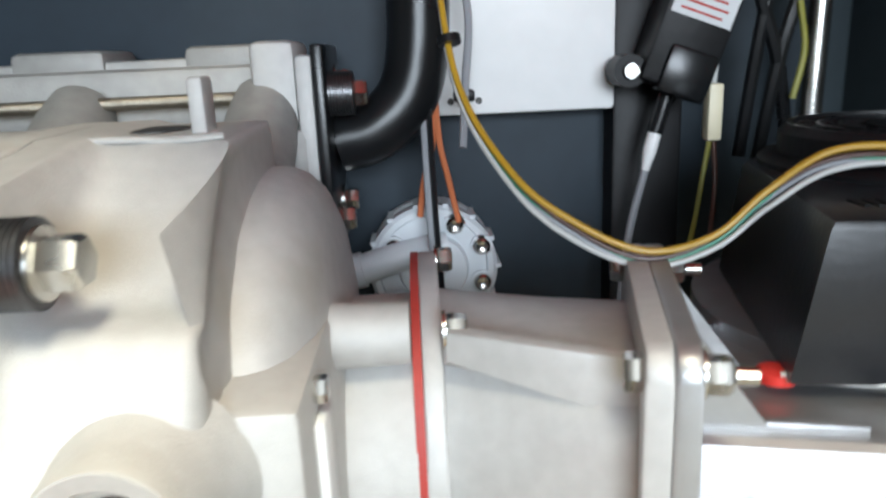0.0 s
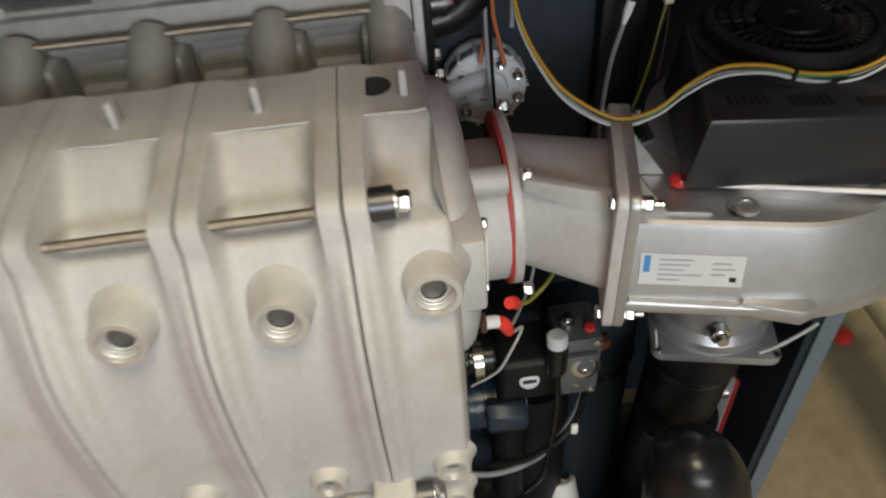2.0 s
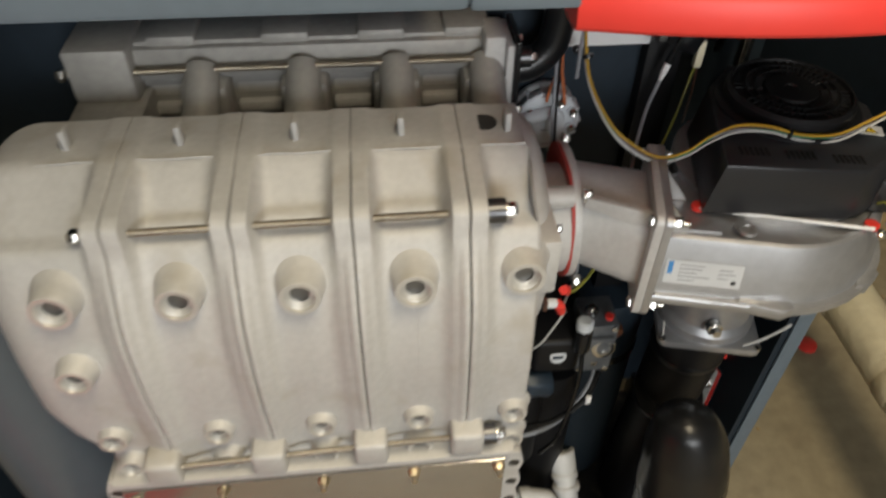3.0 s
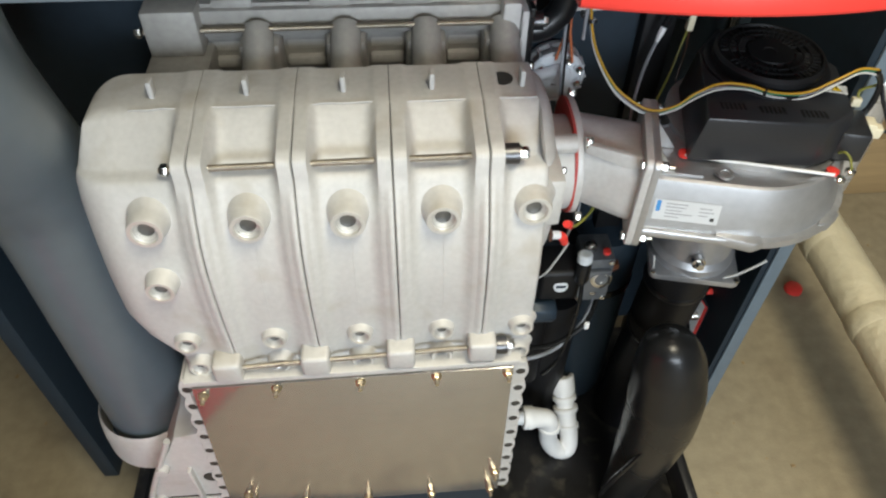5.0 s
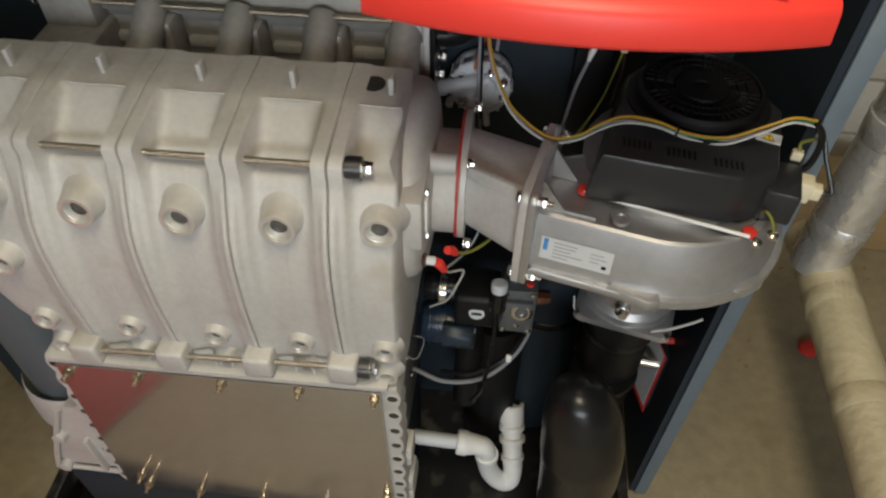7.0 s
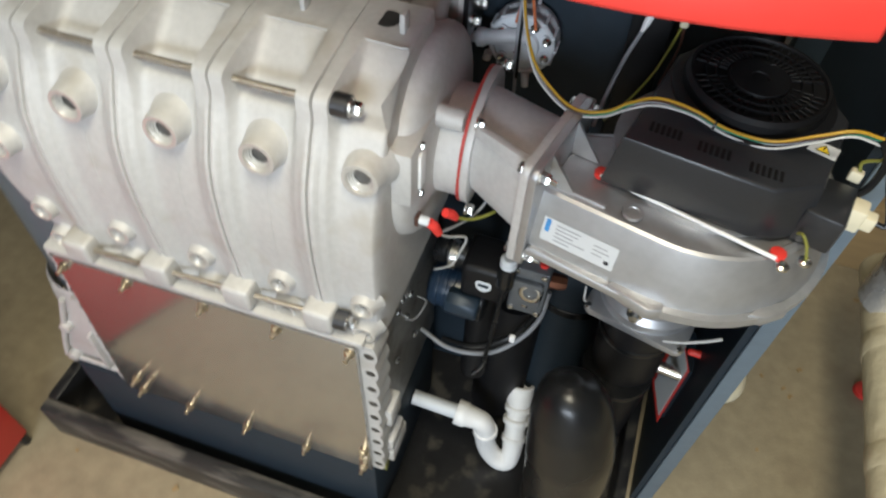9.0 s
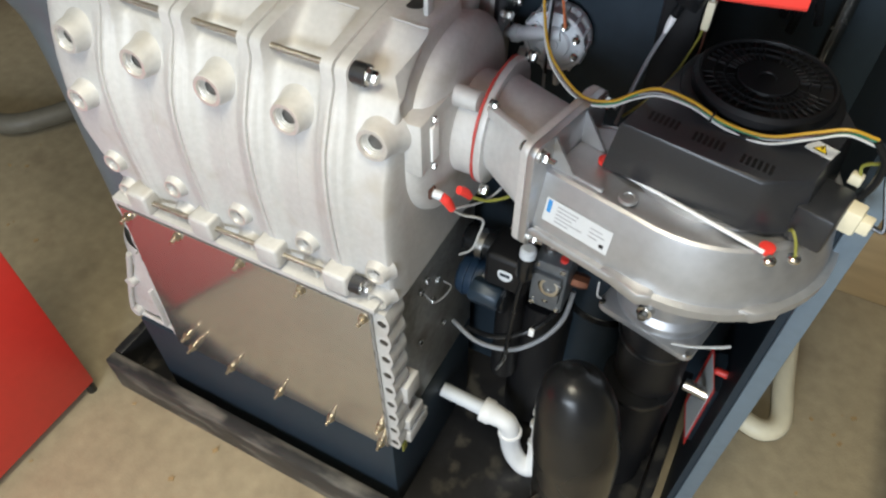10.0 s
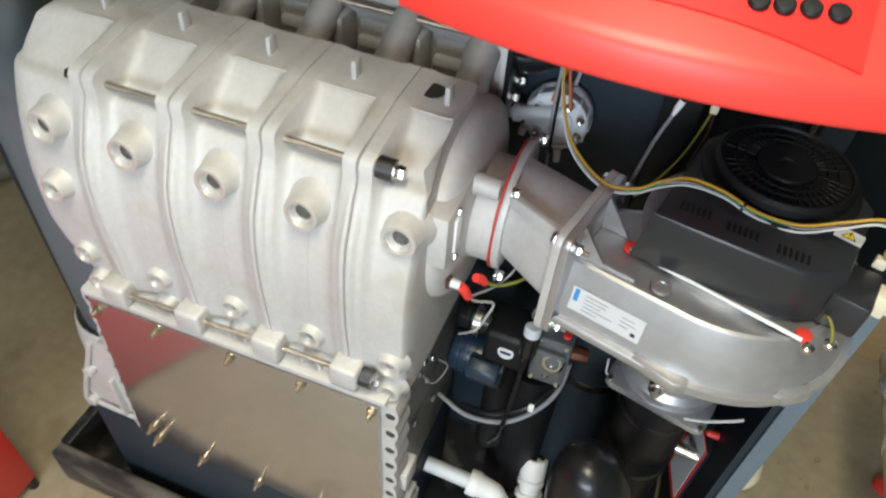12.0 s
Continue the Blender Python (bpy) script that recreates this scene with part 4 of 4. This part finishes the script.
tl = label_card("label", am @ Matrix.Translation((0.0, -0.0186, 0.010)) @ pose(0, 0, 0, 90, 0, 0), 0.042, 0.024, PAPER, act, "white label with faded red print")
for k in range(4):
    label_card("print_bar", am @ Matrix.Translation((-0.001, -0.0190, 0.018 - 0.0052 * k)) @ pose(0, 0, 0, 90, 0, 0), 0.034 - 0.005 * (k % 2), 0.0015, REDGASKET, tl)
part("lead_boot", rod(BM(), (0.500, 0.372, 1.188), (0.492, 0.372, 1.160), 0.0055, 14), BLACK, act)
part("lead_end", sweep(BM(), [(0.492, 0.372, 1.160), (0.489, 0.372, 1.148), (0.486, 0.372, 1.134)], [0.0048, 0.005, 0.0028], 12), WHITEP, act)
wire("ignition_lead", [(0.486, 0.372, 1.134), (0.474, 0.366, 1.09), (0.464, 0.35, 1.04), (0.458, 0.33, 1.00)], 0.0028, GREYWIRE, "grey ignition lead hanging from the transformer")
tagged(part("white_connector", box(BM(), (0.527, 0.366, 1.153), (0.5375, 0.378, 1.192), 0.002), CREAMP), "small cream in-line wire connector", "connector")
wire("connector_wire", [(0.531, 0.372, 1.153), (0.527, 0.370, 1.13), (0.515, 0.355, 1.09), (0.495, 0.33, 1.06), (0.47, 0.30, 1.04)], 0.0018, OLIVE, "yellow-green wire from the connector")
wire("connector_wire", [(0.534, 0.372, 1.153), (0.535, 0.368, 1.12), (0.525, 0.35, 1.075)], 0.0018, BROWN, "dark wire from the connector")
wire("connector_wire", [(0.532, 0.372, 1.192), (0.536, 0.374, 1.24), (0.545, 0.378, 1.32)], 0.002, WHITEWIRE, "pale wire above the connector")

cl = thing("wire_joint", "cream inline wire joints tied together", "connector", (0.315, 0.37, 1.17))
for z0, dx in ((1.205, 0.0), (1.178, -0.002)):
    part("joint_body", box(BM(), (0.312 + dx, 0.366, z0 - 0.012), (0.324 + dx, 0.378, z0 + 0.014), 0.002), CREAMP, cl)
part("ring", sweep(BM(), [(0.318 + 0.012 * math.cos(a), 0.362, 1.191 + 0.012 * math.sin(a)) for a in (2 * math.pi * k / 10 for k in range(11))], 0.002, 8, 3), GREYW, cl)
G3 = "wires to the pressure switch"
wire("switch_wire", [(0.334, 0.37, 1.32), (0.336, 0.37, 1.24), (0.338, 0.368, 1.17), (0.330, 0.366, 1.135), (0.326, 0.366, 1.11)], 0.0022, ORANGE, "orange wire down to the pressure switch", group=G3)
wire("switch_wire", [(0.338, 0.37, 1.32), (0.340, 0.369, 1.24), (0.341, 0.367, 1.17), (0.347, 0.366, 1.135), (0.353, 0.366, 1.105)], 0.0022, ORANGE, "orange wire down to the pressure switch", group=G3)
wire("switch_wire", [(0.328, 0.366, 1.32), (0.331, 0.36, 1.20), (0.333, 0.35, 1.10), (0.338, 0.345, 1.04), (0.341, 0.34, 1.00)], 0.0024, GREYWIRE, "grey wire hanging past the pressure switch", group=G3)
wire("switch_wire", [(0.334, 0.366, 1.34), (0.335, 0.358, 1.20), (0.337, 0.348, 1.10), (0.340, 0.343, 1.04)], 0.0020, BLACK, "black wire hanging past the pressure switch", group=G3)
wire("switch_wire", [(0.320, 0.364, 1.222), (0.330, 0.362, 1.214), (0.338, 0.366, 1.208)], 0.0018, ORANGE, "short orange wire at the inline joints", group=G3)
wire("switch_wire", [(0.357, 0.372, 1.36), (0.360, 0.37, 1.28), (0.364, 0.365, 1.24), (0.360, 0.355, 1.20), (0.356, 0.34, 1.16)], 0.0026, GREYWIRE, "grey-brown wire in front of the control box", group=G3)
tagged(part("cable_tie", box(BM(), (0.352, 0.352, 1.188), (0.366, 0.366, 1.196), 0.002), BLACK), "black cable tie on the grey wire", "cable tie")

# cables and a tube deep behind the fan
G4 = "cables behind the fan"
for k, pts in enumerate(([(0.60, 0.50, 1.40), (0.615, 0.50, 1.28), (0.64, 0.50, 1.20), (0.66, 0.51, 1.12)], [(0.66, 0.50, 1.42), (0.64, 0.50, 1.30), (0.625, 0.50, 1.24), (0.615, 0.51, 1.12)], [(0.70, 0.51, 1.42), (0.66, 0.50, 1.28), (0.64, 0.50, 1.2), (0.63, 0.51, 1.10)])):
    wire("black_cable", pts, 0.006, BLACK, "black cable hanging behind the fan", "cable", G4)
wire("yellow_green_wire", [(0.650, 0.49, 1.25), (0.657, 0.49, 1.21), (0.65, 0.49, 1.17)], 0.0026, OLIVE, "yellow-green wire behind the fan", group=G4)
tagged(part("steel_tube", rod(BM(), (0.685, 0.53, 0.9), (0.69, 0.53, 1.45), 0.011, 18), STEEL), "plain steel tube behind the fan", "tube")

# ---- gas valve -------------------------------------------------------------
gv = thing("gas_valve", "grey and black gas valve below the burner", "gas valve", (0.37, 0.23, 0.66))
block = part("block", box(BM(), (0.398, 0.232, 0.655), (0.458, 0.300, 0.772), 0.004), VALVE, gv, "grey die-cast valve block")
part("cheek", box(BM(), (0.402, 0.222, 0.690), (0.452, 0.233, 0.750), 0.003), VALVE, block)
part("regulator", lathe(BM(), (0.434, 0.231, 0.728), (0, -1, 0.25), [(0.020, 0), (0.020, 0.010), (0.016, 0.012), (0.012, 0.012), (0.010, 0.007), (0, 0.007)], 24), STEEL, block, "round steel regulator cap")
part("red_cap", lathe(BM(), (0.444, 0.250, 0.772), (0, 0, 1), [(0.007, 0), (0.007, 0.006), (0, 0.007)], 14), RED, block, "small red cap")
part("adjuster", lathe(BM(), (0.416, 0.262, 0.772), (0, 0, 1), [(0.012, 0), (0.012, 0.010), (0.007, 0.011), (0.006, 0.018), (0, 0.018)], 18), STEEL, block)
for x, z in ((0.405, 0.765), (0.450, 0.765), (0.405, 0.664), (0.450, 0.664), (0.428, 0.680)):
    part("screw", lathe(BM(), (x, 0.233, z), (0, -1, 0), [(0.0055, 0), (0.0055, 0.004), (0.003, 0.005), (0, 0.0035)], 12), STEEL, block)
coil = part("coil", box(BM(), (0.318, 0.215, 0.680), (0.396, 0.292, 0.760), 0.010, seg=3), BLACKMATT, gv, "black solenoid coil")
badge_m = Matrix.Translation((0.358, 0.2145, 0.724)) @ pose(0, 0, 0, 78, 0, 0)
part("badge", lathe(BM(), badge_m @ Vector((0, 0, -0.002)), (0, -1, 0.2), [(0.0135, 0), (0.0135, 0.0026), (0.012, 0.0032)], 24), GREYW, coil, "round pale badge with a dark mark")
part("badge_mark", box(BM(), (-0.009, -0.0028, 0.0012), (0.009, 0.0028, 0.0022), 0, badge_m), BLUEMETAL, coil)
part("coil", lathe(BM(), (0.262, 0.268, 0.722), (1, 0, 0), [(0.024, 0), (0.026, 0.004), (0.026, 0.020), (0.023, 0.022), (0.023, 0.034), (0.026, 0.036), (0.026, 0.060)], 24), BLACK, gv)
part("coil_sleeve", lathe(BM(), (0.290, 0.262, 0.722), (1, 0, 0), [(0.0275, 0), (0.0275, 0.012)], 24), STEEL, gv)
part("plug_head", lathe(BM(), (0.392, 0.212, 0.742), (0, 0.08, 1), [(0.012, 0), (0.0145, 0.006), (0.0145, 0.045), (0.012, 0.05)], 20), BLACK, gv, "black cable plug")
part("plug_ring", lathe(BM(), (0.392, 0.216, 0.792), (0, 0.08, 1), [(0.0135, 0), (0.0135, 0.014), (0.010, 0.017)], 20), GREYW, gv, "pale grey ring")
pump = thing("circulation_pump", "dark blue painted pump body below the gas valve", "pump", (0.32, 0.26, 0.60))
part("motor_body", lathe(BM(), (0.255, 0.262, 0.628), (1, 0, 0), [(0.030, 0), (0.038, 0.006), (0.040, 0.014), (0.040, 0.084), (0.037, 0.090), (0.020, 0.092)], 32), BLUEPUMP, pump)
for k in range(5):
    part("cooling_rib", lathe(BM(), (0.272 + 0.014 * k, 0.262, 0.628), (1, 0, 0), [(0.0395, 0), (0.0425, 0.001), (0.0425, 0.004), (0.0395, 0.005)], 32), BLUEPUMP, pump)
part("end_flange", lathe(BM(), (0.346, 0.262, 0.628), (1, 0, 0), [(0.045, 0), (0.047, 0.003), (0.047, 0.012), (0.040, 0.015)], 28), BLACK, pump)
part("inlet_pipe", lathe(BM(), (0.345, 0.30, 0.30), (0, 0, 1), [(0.028, 0), (0.028, 0.39)], 22), BLACKMATT, gv)
part("union", lathe(BM(), (0.30, 0.215, 0.655), (1, 0, 0), [(0.022, 0), (0.024, 0.005), (0.024, 0.05), (0.02, 0.055)], 8), BLUEMETAL, gv)
part("copper_union", lathe(BM(), (0.455, 0.28, 0.70), (1, 0.1, 0), [(0.014, 0), (0.014, 0.02), (0.011, 0.03)], 8), COPPER, gv, "tarnished copper union")
wire("valve_cable", [(0.392, 0.204, 0.748), (0.391, 0.190, 0.70), (0.386, 0.190, 0.60), (0.378, 0.20, 0.50), (0.360, 0.22, 0.42)], 0.0042, BLACK, "black cable from the gas valve plug", "cable")
wire("valve_cable", [(0.30, 0.20, 0.55), (0.36, 0.19, 0.575), (0.42, 0.208, 0.613), (0.455, 0.26, 0.64)], 0.005, BLACK, "black cable crossing below the gas valve", "cable")
wire("sensing_hose", [(0.235, 0.27, 0.44), (0.30, 0.25, 0.435), (0.373, 0.248, 0.46), (0.425, 0.26, 0.515), (0.455, 0.28, 0.575), (0.46, 0.30, 0.64)], 0.0048, GREYWIRE, "grey sensing hose curving below the gas valve", "hose", seg=12)
tagged(part("cable_tag", box(BM(), (0.417, 0.20, 0.603), (0.427, 0.206, 0.623), 0.002), WHITEP), "small white cable tag", "tag")

# dark back of the lower compartment
tagged(part("black_drum", lathe(BM(), (0.40, 0.36, 0.10), (0, 0, 1), [(0.06, 0), (0.06, 0.40), (0.055, 0.43)], 32), BLACKMATT), "matt black cylinder at the back of the casing", "cylinder")
tank = thing("dark_tank", "dark painted metal vessel behind the fan inlet", "vessel", (0.50, 0.42, 0.40))
part("body", lathe(BM(), (0.50, 0.42, 0.10), (0, 0, 1), [(0.075, 0), (0.08, 0.02), (0.08, 0.55), (0.070, 0.575), (0.02, 0.585)], 36), NAVY, tank)
part("band", lathe(BM(), (0.50, 0.42, 0.52), (0, 0, 1), [(0.0805, 0), (0.083, 0.002), (0.083, 0.018), (0.0805, 0.02)], 36), BLACK, tank)

# ---- intake silencer -------------------------------------------------------
si = thing("intake_elbow", "glossy black plastic air intake elbow with bolts along its seam", "intake elbow", (0.5, 0.12, 0.03))
part("shell", sweep(BM(), [(0.485, 0.095, 0.787), (0.489, 0.090, 0.765), (0.503, 0.084, 0.71), (0.520, 0.080, 0.61), (0.530, 0.080, 0.50), (0.530, 0.082, 0.38), (0.528, 0.086, 0.25), (0.525, 0.090, 0.09)], [0.016, 0.046, 0.064, 0.073, 0.072, 0.065, 0.052, 0.045], 36, 8), BLACK, si)
part("seam", sweep(BM(), [(0.545, 0.068, 0.72), (0.581, 0.058, 0.61), (0.592, 0.056, 0.50), (0.580, 0.056, 0.38), (0.549, 0.062, 0.25), (0.530, 0.070, 0.14)], 0.005, 8), BLACK, si)
for p in ((0.586, 0.050, 0.52), (0.581, 0.051, 0.41), (0.563, 0.054, 0.30), (0.541, 0.060, 0.20)):
    part("bolt", lathe(BM(), p, (0.5, -0.8, 0.3), [(0.006, 0), (0.006, 0.006), (0.003, 0.008)], 12), STEEL, si)
part("lower_lip", sweep(BM(), [(0.500, 0.028, 0.50), (0.478, 0.030, 0.42), (0.462, 0.040, 0.33), (0.452, 0.050, 0.24)], 0.006, 8), BLACK, si)
for o in si.children:
    o.data.transform(Matrix.Translation((0.042, 0, -0.058)))
duct2 = thing("inlet_duct", "matt black duct with clamps below the fan inlet", "duct", (0.63, 0.34, 0.03))
part("hose", sweep(BM(), [(0.615, 0.27, 0.744), (0.62, 0.29, 0.60), (0.63, 0.32, 0.42), (0.63, 0.34, 0.2), (0.63, 0.34, 0.04)], 0.062, 28), BLACKMATT, duct2)
for z in (0.66, 0.5):
    part("clamp", lathe(BM(), (0.617, 0.283, z), (0.05, 0.12, -1), [(0.064, 0), (0.066, 0.003), (0.066, 0.013), (0.064, 0.016)], 32), BLACK, duct2)

# ---- condensate trap -------------------------------------------------------
trap = thing("condensate_trap", "white plastic condensate trap with collars", "trap", (0.41, 0.24, 0.03))
part("inlet_tube", rod(BM(), (0.200, 0.226, 0.252), (0.302, 0.228, 0.243), 0.0165, 20), GREYW, trap, "pale grey outlet tube")
part("socket", lathe(BM(), (0.298, 0.228, 0.244), (1, 0, -0.08), [(0.026, 0), (0.028, 0.003), (0.028, 0.022), (0.025, 0.026), (0.022, 0.05)], 28), WHITEP, trap)
part("bend", sweep(BM(), [(0.337, 0.228, 0.240), (0.358, 0.229, 0.230), (0.367, 0.230, 0.195), (0.371, 0.231, 0.140), (0.386, 0.230, 0.092), (0.410, 0.228, 0.066), (0.429, 0.232, 0.068), (0.434, 0.246, 0.090), (0.432, 0.262, 0.115)], 0.0225, 24), WHITEP, trap)
part("joint_ring", lathe(BM(), (0.367, 0.230, 0.200), (0.02, 0, -1), [(0.026, 0), (0.027, 0.003), (0.027, 0.014), (0.026, 0.017)], 28), WHITEP, trap)
# the outlet leg climbs backwards
OUT0, OUT1 = Vector((0.433, 0.254, 0.102)), Vector((0.416, 0.340, 0.224))
for f, r in ((0.10, 0.0275), (0.42, 0.031), (0.62, 0.030)):
    part("collar", lathe(BM(), OUT0.lerp(OUT1, f), (OUT1 - OUT0).normalized(), [(r * 0.9, 0), (r, 0.003), (r, 0.012), (r * 0.9, 0.015)], 28), WHITEP, trap)
part("riser", lathe(BM(), OUT0, (OUT1 - OUT0).normalized(), [(0.0235, 0), (0.0235, 0.110), (0.029, 0.115), (0.030, 0.158), (0.027, 0.161), (0.022, 0.161), (0.021, 0.13)], 28), WHITEP, trap)
part("foot_bracket", box(BM(), (0.388, 0.222, 0.0445), (0.412, 0.244, 0.062), 0.002), WHITEP, trap)
for o in trap.children:
    o.data.transform(Matrix.Translation((0.038, -0.006, -0.014)))
# side label and clips
sl = thing("side_label", "white label with a red border on the casing's inner side", "label", (0.757, 0.385, 0.24))
lm = Matrix.Translation((0.738, 0.385, 0.36)) @ pose(0, 0, 0, 90, 0, -76)
part("bracket", box(BM(), (-0.045, -0.10, -0.03), (0.045, 0.10, -0.001), 0, lm), NAVY, sl, "folded navy bracket")
part("border", box(BM(), (-0.052, -0.112, 0), (0.052, 0.112, 0.001), 0, lm), RED, sl, "red border")
part("card", box(BM(), (-0.036, -0.095, 0.001), (0.044, 0.108, 0.0018), 0, lm), PAPER, sl)
for y, z in ((0.455, 0.29), (0.36, 0.50)):
    tagged(part("red_clip", lathe(BM(), (0.748, y, z), (-1, 0, 0), [(0.008, -0.012), (0.007, 0.008), (0.003, 0.012)], 14), RED), "small red plastic clip on the casing", "clip")
tagged(part("pipe_stub", lathe(BM(), (0.70, 0.36, 0.42), (1, -0.1, 0), [(0.013, 0), (0.013, 0.055)], 18), STEEL), "short steel pipe stub low in the casing", "pipe")

# ---- sump side details -----------------------------------------------------
for y, z in ((0.10, 0.905), (0.115, 0.885), (0.14, 0.69), (0.16, 0.70), (0.18, 0.62), (0.20, 0.66), (0.13, 0.55), (0.22, 0.50), (0.10, 0.44)):
    part("stud", hexnut(BM(), (0.2355, y, z), (1, 0, 0), 0.007, 0.007), STEEL, hx)
for z0, z1, y1 in ((0.50, 0.555, 0.075), (0.395, 0.435, 0.085), (0.345, 0.385, 0.10)):
    part("cast_block", box(BM(), (0.236, 0.03, z0), (0.268, y1, z1), 0.004), CAST, hx)
wire("sump_wire", [(0.243, 0.14, 0.69), (0.262, 0.15, 0.665), (0.27, 0.19, 0.665), (0.25, 0.20, 0.66)], 0.0012, GREYWIRE, "short pale wire on the sump's side")
tagged(part("green_tag", box(BM(), (0.252, 0.02, 0.315), (0.256, 0.035, 0.345), 0.001), OLIVE), "yellow-green earth tag under the sump", "tag")
# outlet webs and foot lugs of the flared outlet
for x0, z0 in ((-0.432, 0.346), (-0.395, 0.475), (-0.278, 0.350)):
    part("outlet_lug", lathe(BM(), (x0, 0.036, z0), (0, -1, 0), [(0.013, 0), (0.012, 0.020), (0.006, 0.021)], 16), CAST, hx)
part("outlet_web", box(BM(), (-0.352, 0.018, 0.345), (-0.344, 0.05, 0.47), 0.002), CAST, hx)
part("outlet_hole", lathe(BM(), (-0.315, 0.03, 0.425), (0, -1, 0), [(0.017, 0), (0.017, 0.0008)], 24), HOLE, hx, "dark round hole")

# ---- control panel face ----------------------------------------------------
def face_z(x, y):
    bow = 1 - ((x - 0.437) / 0.19) ** 2
    yb, zb = 0.012 - 0.044 * bow, 1.394 + 0.010 * bow
    return zb + 0.036 + (y - yb - 0.014) * 0.48


bm = BM()
grid(bm, [[Vector((x, y, face_z(x, y) + 0.002)) for y in (0.006, 0.05, 0.09, 0.13)] for x in (0.29, 0.32, 0.35, 0.40, 0.437, 0.47, 0.50, 0.53, 0.58)])
part("face_plate", bm, REDSCREEN, display, "slightly darker satin red face")
bm = BM()
grid(bm, [[Vector((x, y, face_z(x, y) + 0.005)) for y in (0.012, 0.05, 0.10)] for x in (0.345, 0.40, 0.458)])
part("screen", bm, SCREEN, display, "dark grey display screen")
for x, y in ((0.504, 0.0245), (0.5205, 0.028), (0.5375, 0.033), (0.556, 0.038)):
    part("button", lathe(BM(), (x, y, face_z(x, y) + 0.0015), (0, -0.42, 0.9), [(0.0075, 0), (0.0075, 0.003), (0.006, 0.0045), (0, 0.005)], 24), BLACKMATT, display, "round dark button")

# ---- beside and behind the casing -----------------------------------------
tagged(part("timber_ledge", box(BM(), (0.9, 1.155, 0.0), (3.2, 1.31, 0.25), 0.008), WOODM), "old timber beam along the foot of the wall", "beam")
low = thing("low_block_wall", "low painted block wall behind the pipes", "wall", (2.0, 1.5, 0))
blk = BM()
box(blk, (-0.215, -0.07, -0.10), (0.215, 0.07, 0.10), 0.006)
blk_ob = part("block", blk, BRICKM, low)
blk_ob.matrix_basis = pose(1.0, 1.55, 0.10)
for r in range(4):
    for c in range(6):
        if r or c:
            shared("block", blk_ob.data, pose(1.0 + 0.44 * c + (0.22 if r % 2 else 0), 1.55 + random.uniform(-0.004, 0.004), 0.10 + 0.21 * r), low)
tagged(part("bottle_top", lathe(BM(), (1.30, 0.74, 0.0), (0, 0, 1), [(0.028, 0), (0.026, 0.012), (0.018, 0.018), (0, 0.02)], 20), RED), "small red plastic bottle top lying on the floor", "bottle top")
tagged(part("floor_pipe", sweep(BM(), [(0.93, 0.95, 0.05), (0.95, 0.75, 0.04), (0.965, 0.63, 0.035), (0.93, 0.585, 0.035), (0.86, 0.60, 0.035), (0.82, 0.62, 0.035)], 0.026, 18), CREAMP), "cream plastic pipe bending on the floor", "pipe")
tagged(part("floor_pipe", sweep(BM(), [(-1.2, 0.95, 0.06), (-1.42, 0.78, 0.06), (-1.52, 0.62, 0.06), (-1.62, 0.52, 0.06), (-1.9, 0.46, 0.06), (-2.4, 0.42, 0.06)], 0.035, 18), SHADED_PIPE), "olive-grey pipe lying on the floor behind the boiler, darkened for the shade", "pipe")
tagged(part("wall_pipe", sweep(BM(), [(-1.0, 1.5, 0.06), (-1.8, 1.3, 0.06), (-2.6, 1.2, 0.06)], 0.06, 20), WOODM), "brown lagged pipe low along the back", "pipe")
foot = tagged(part("panel_foot", lathe(BM(), (-0.632, -0.09, 0.0), (0, 0, 1), [(0.012, 0), (0.012, 0.035)], 14), BLACK), "black rubber foot under the red panel", "foot")
tagged(part("panel_foot", lathe(BM(), (-0.632, -0.93, 0.0), (0, 0, 1), [(0.012, 0), (0.012, 0.035)], 14), BLACK), "black rubber foot under the red panel", "foot")

random.seed(21)
chips = BM()
for k in range(160):
    x, y = random.uniform(-1.6, 1.9), random.uniform(-0.6, 1.1)
    if -0.6 < x < 0.82 and y > -0.07:
        continue
    r = random.uniform(0.002, 0.007)
    box(chips, (x - r, y - r * 0.7, 0.0), (x + r, y + r * 0.7, r * 0.6), 0, Matrix.Translation((x, y, 0)) @ pose(0, 0, 0, 0, 0, random.uniform(0, 180)) @ Matrix.Translation((-x, -y, 0)))
tagged(part("floor_debris", chips, WOODM), "small crumbs and chips scattered on the floor", "debris", kind="stuff")

for k, y in enumerate((0.60, 0.34, 0.05, -0.28)):
    part("tape_band", lathe(BM(), (1.17, y, 0.3985), (0, -1, 0), [(0.0625, 0), (0.0638, 0.002), (0.0638, 0.046), (0.0625, 0.05)], 32), CREAMFOIL, lag)
for k, z in enumerate((0.52, 0.80, 1.10)):
    part("tape_band", lathe(BM(), (1.15, 0.69, z), (0.04 * (-1) ** k, 0, 1), [(0.0625, 0), (0.0640, 0.002), (0.0640, 0.058), (0.0625, 0.06)], 32), FOIL, lag2)
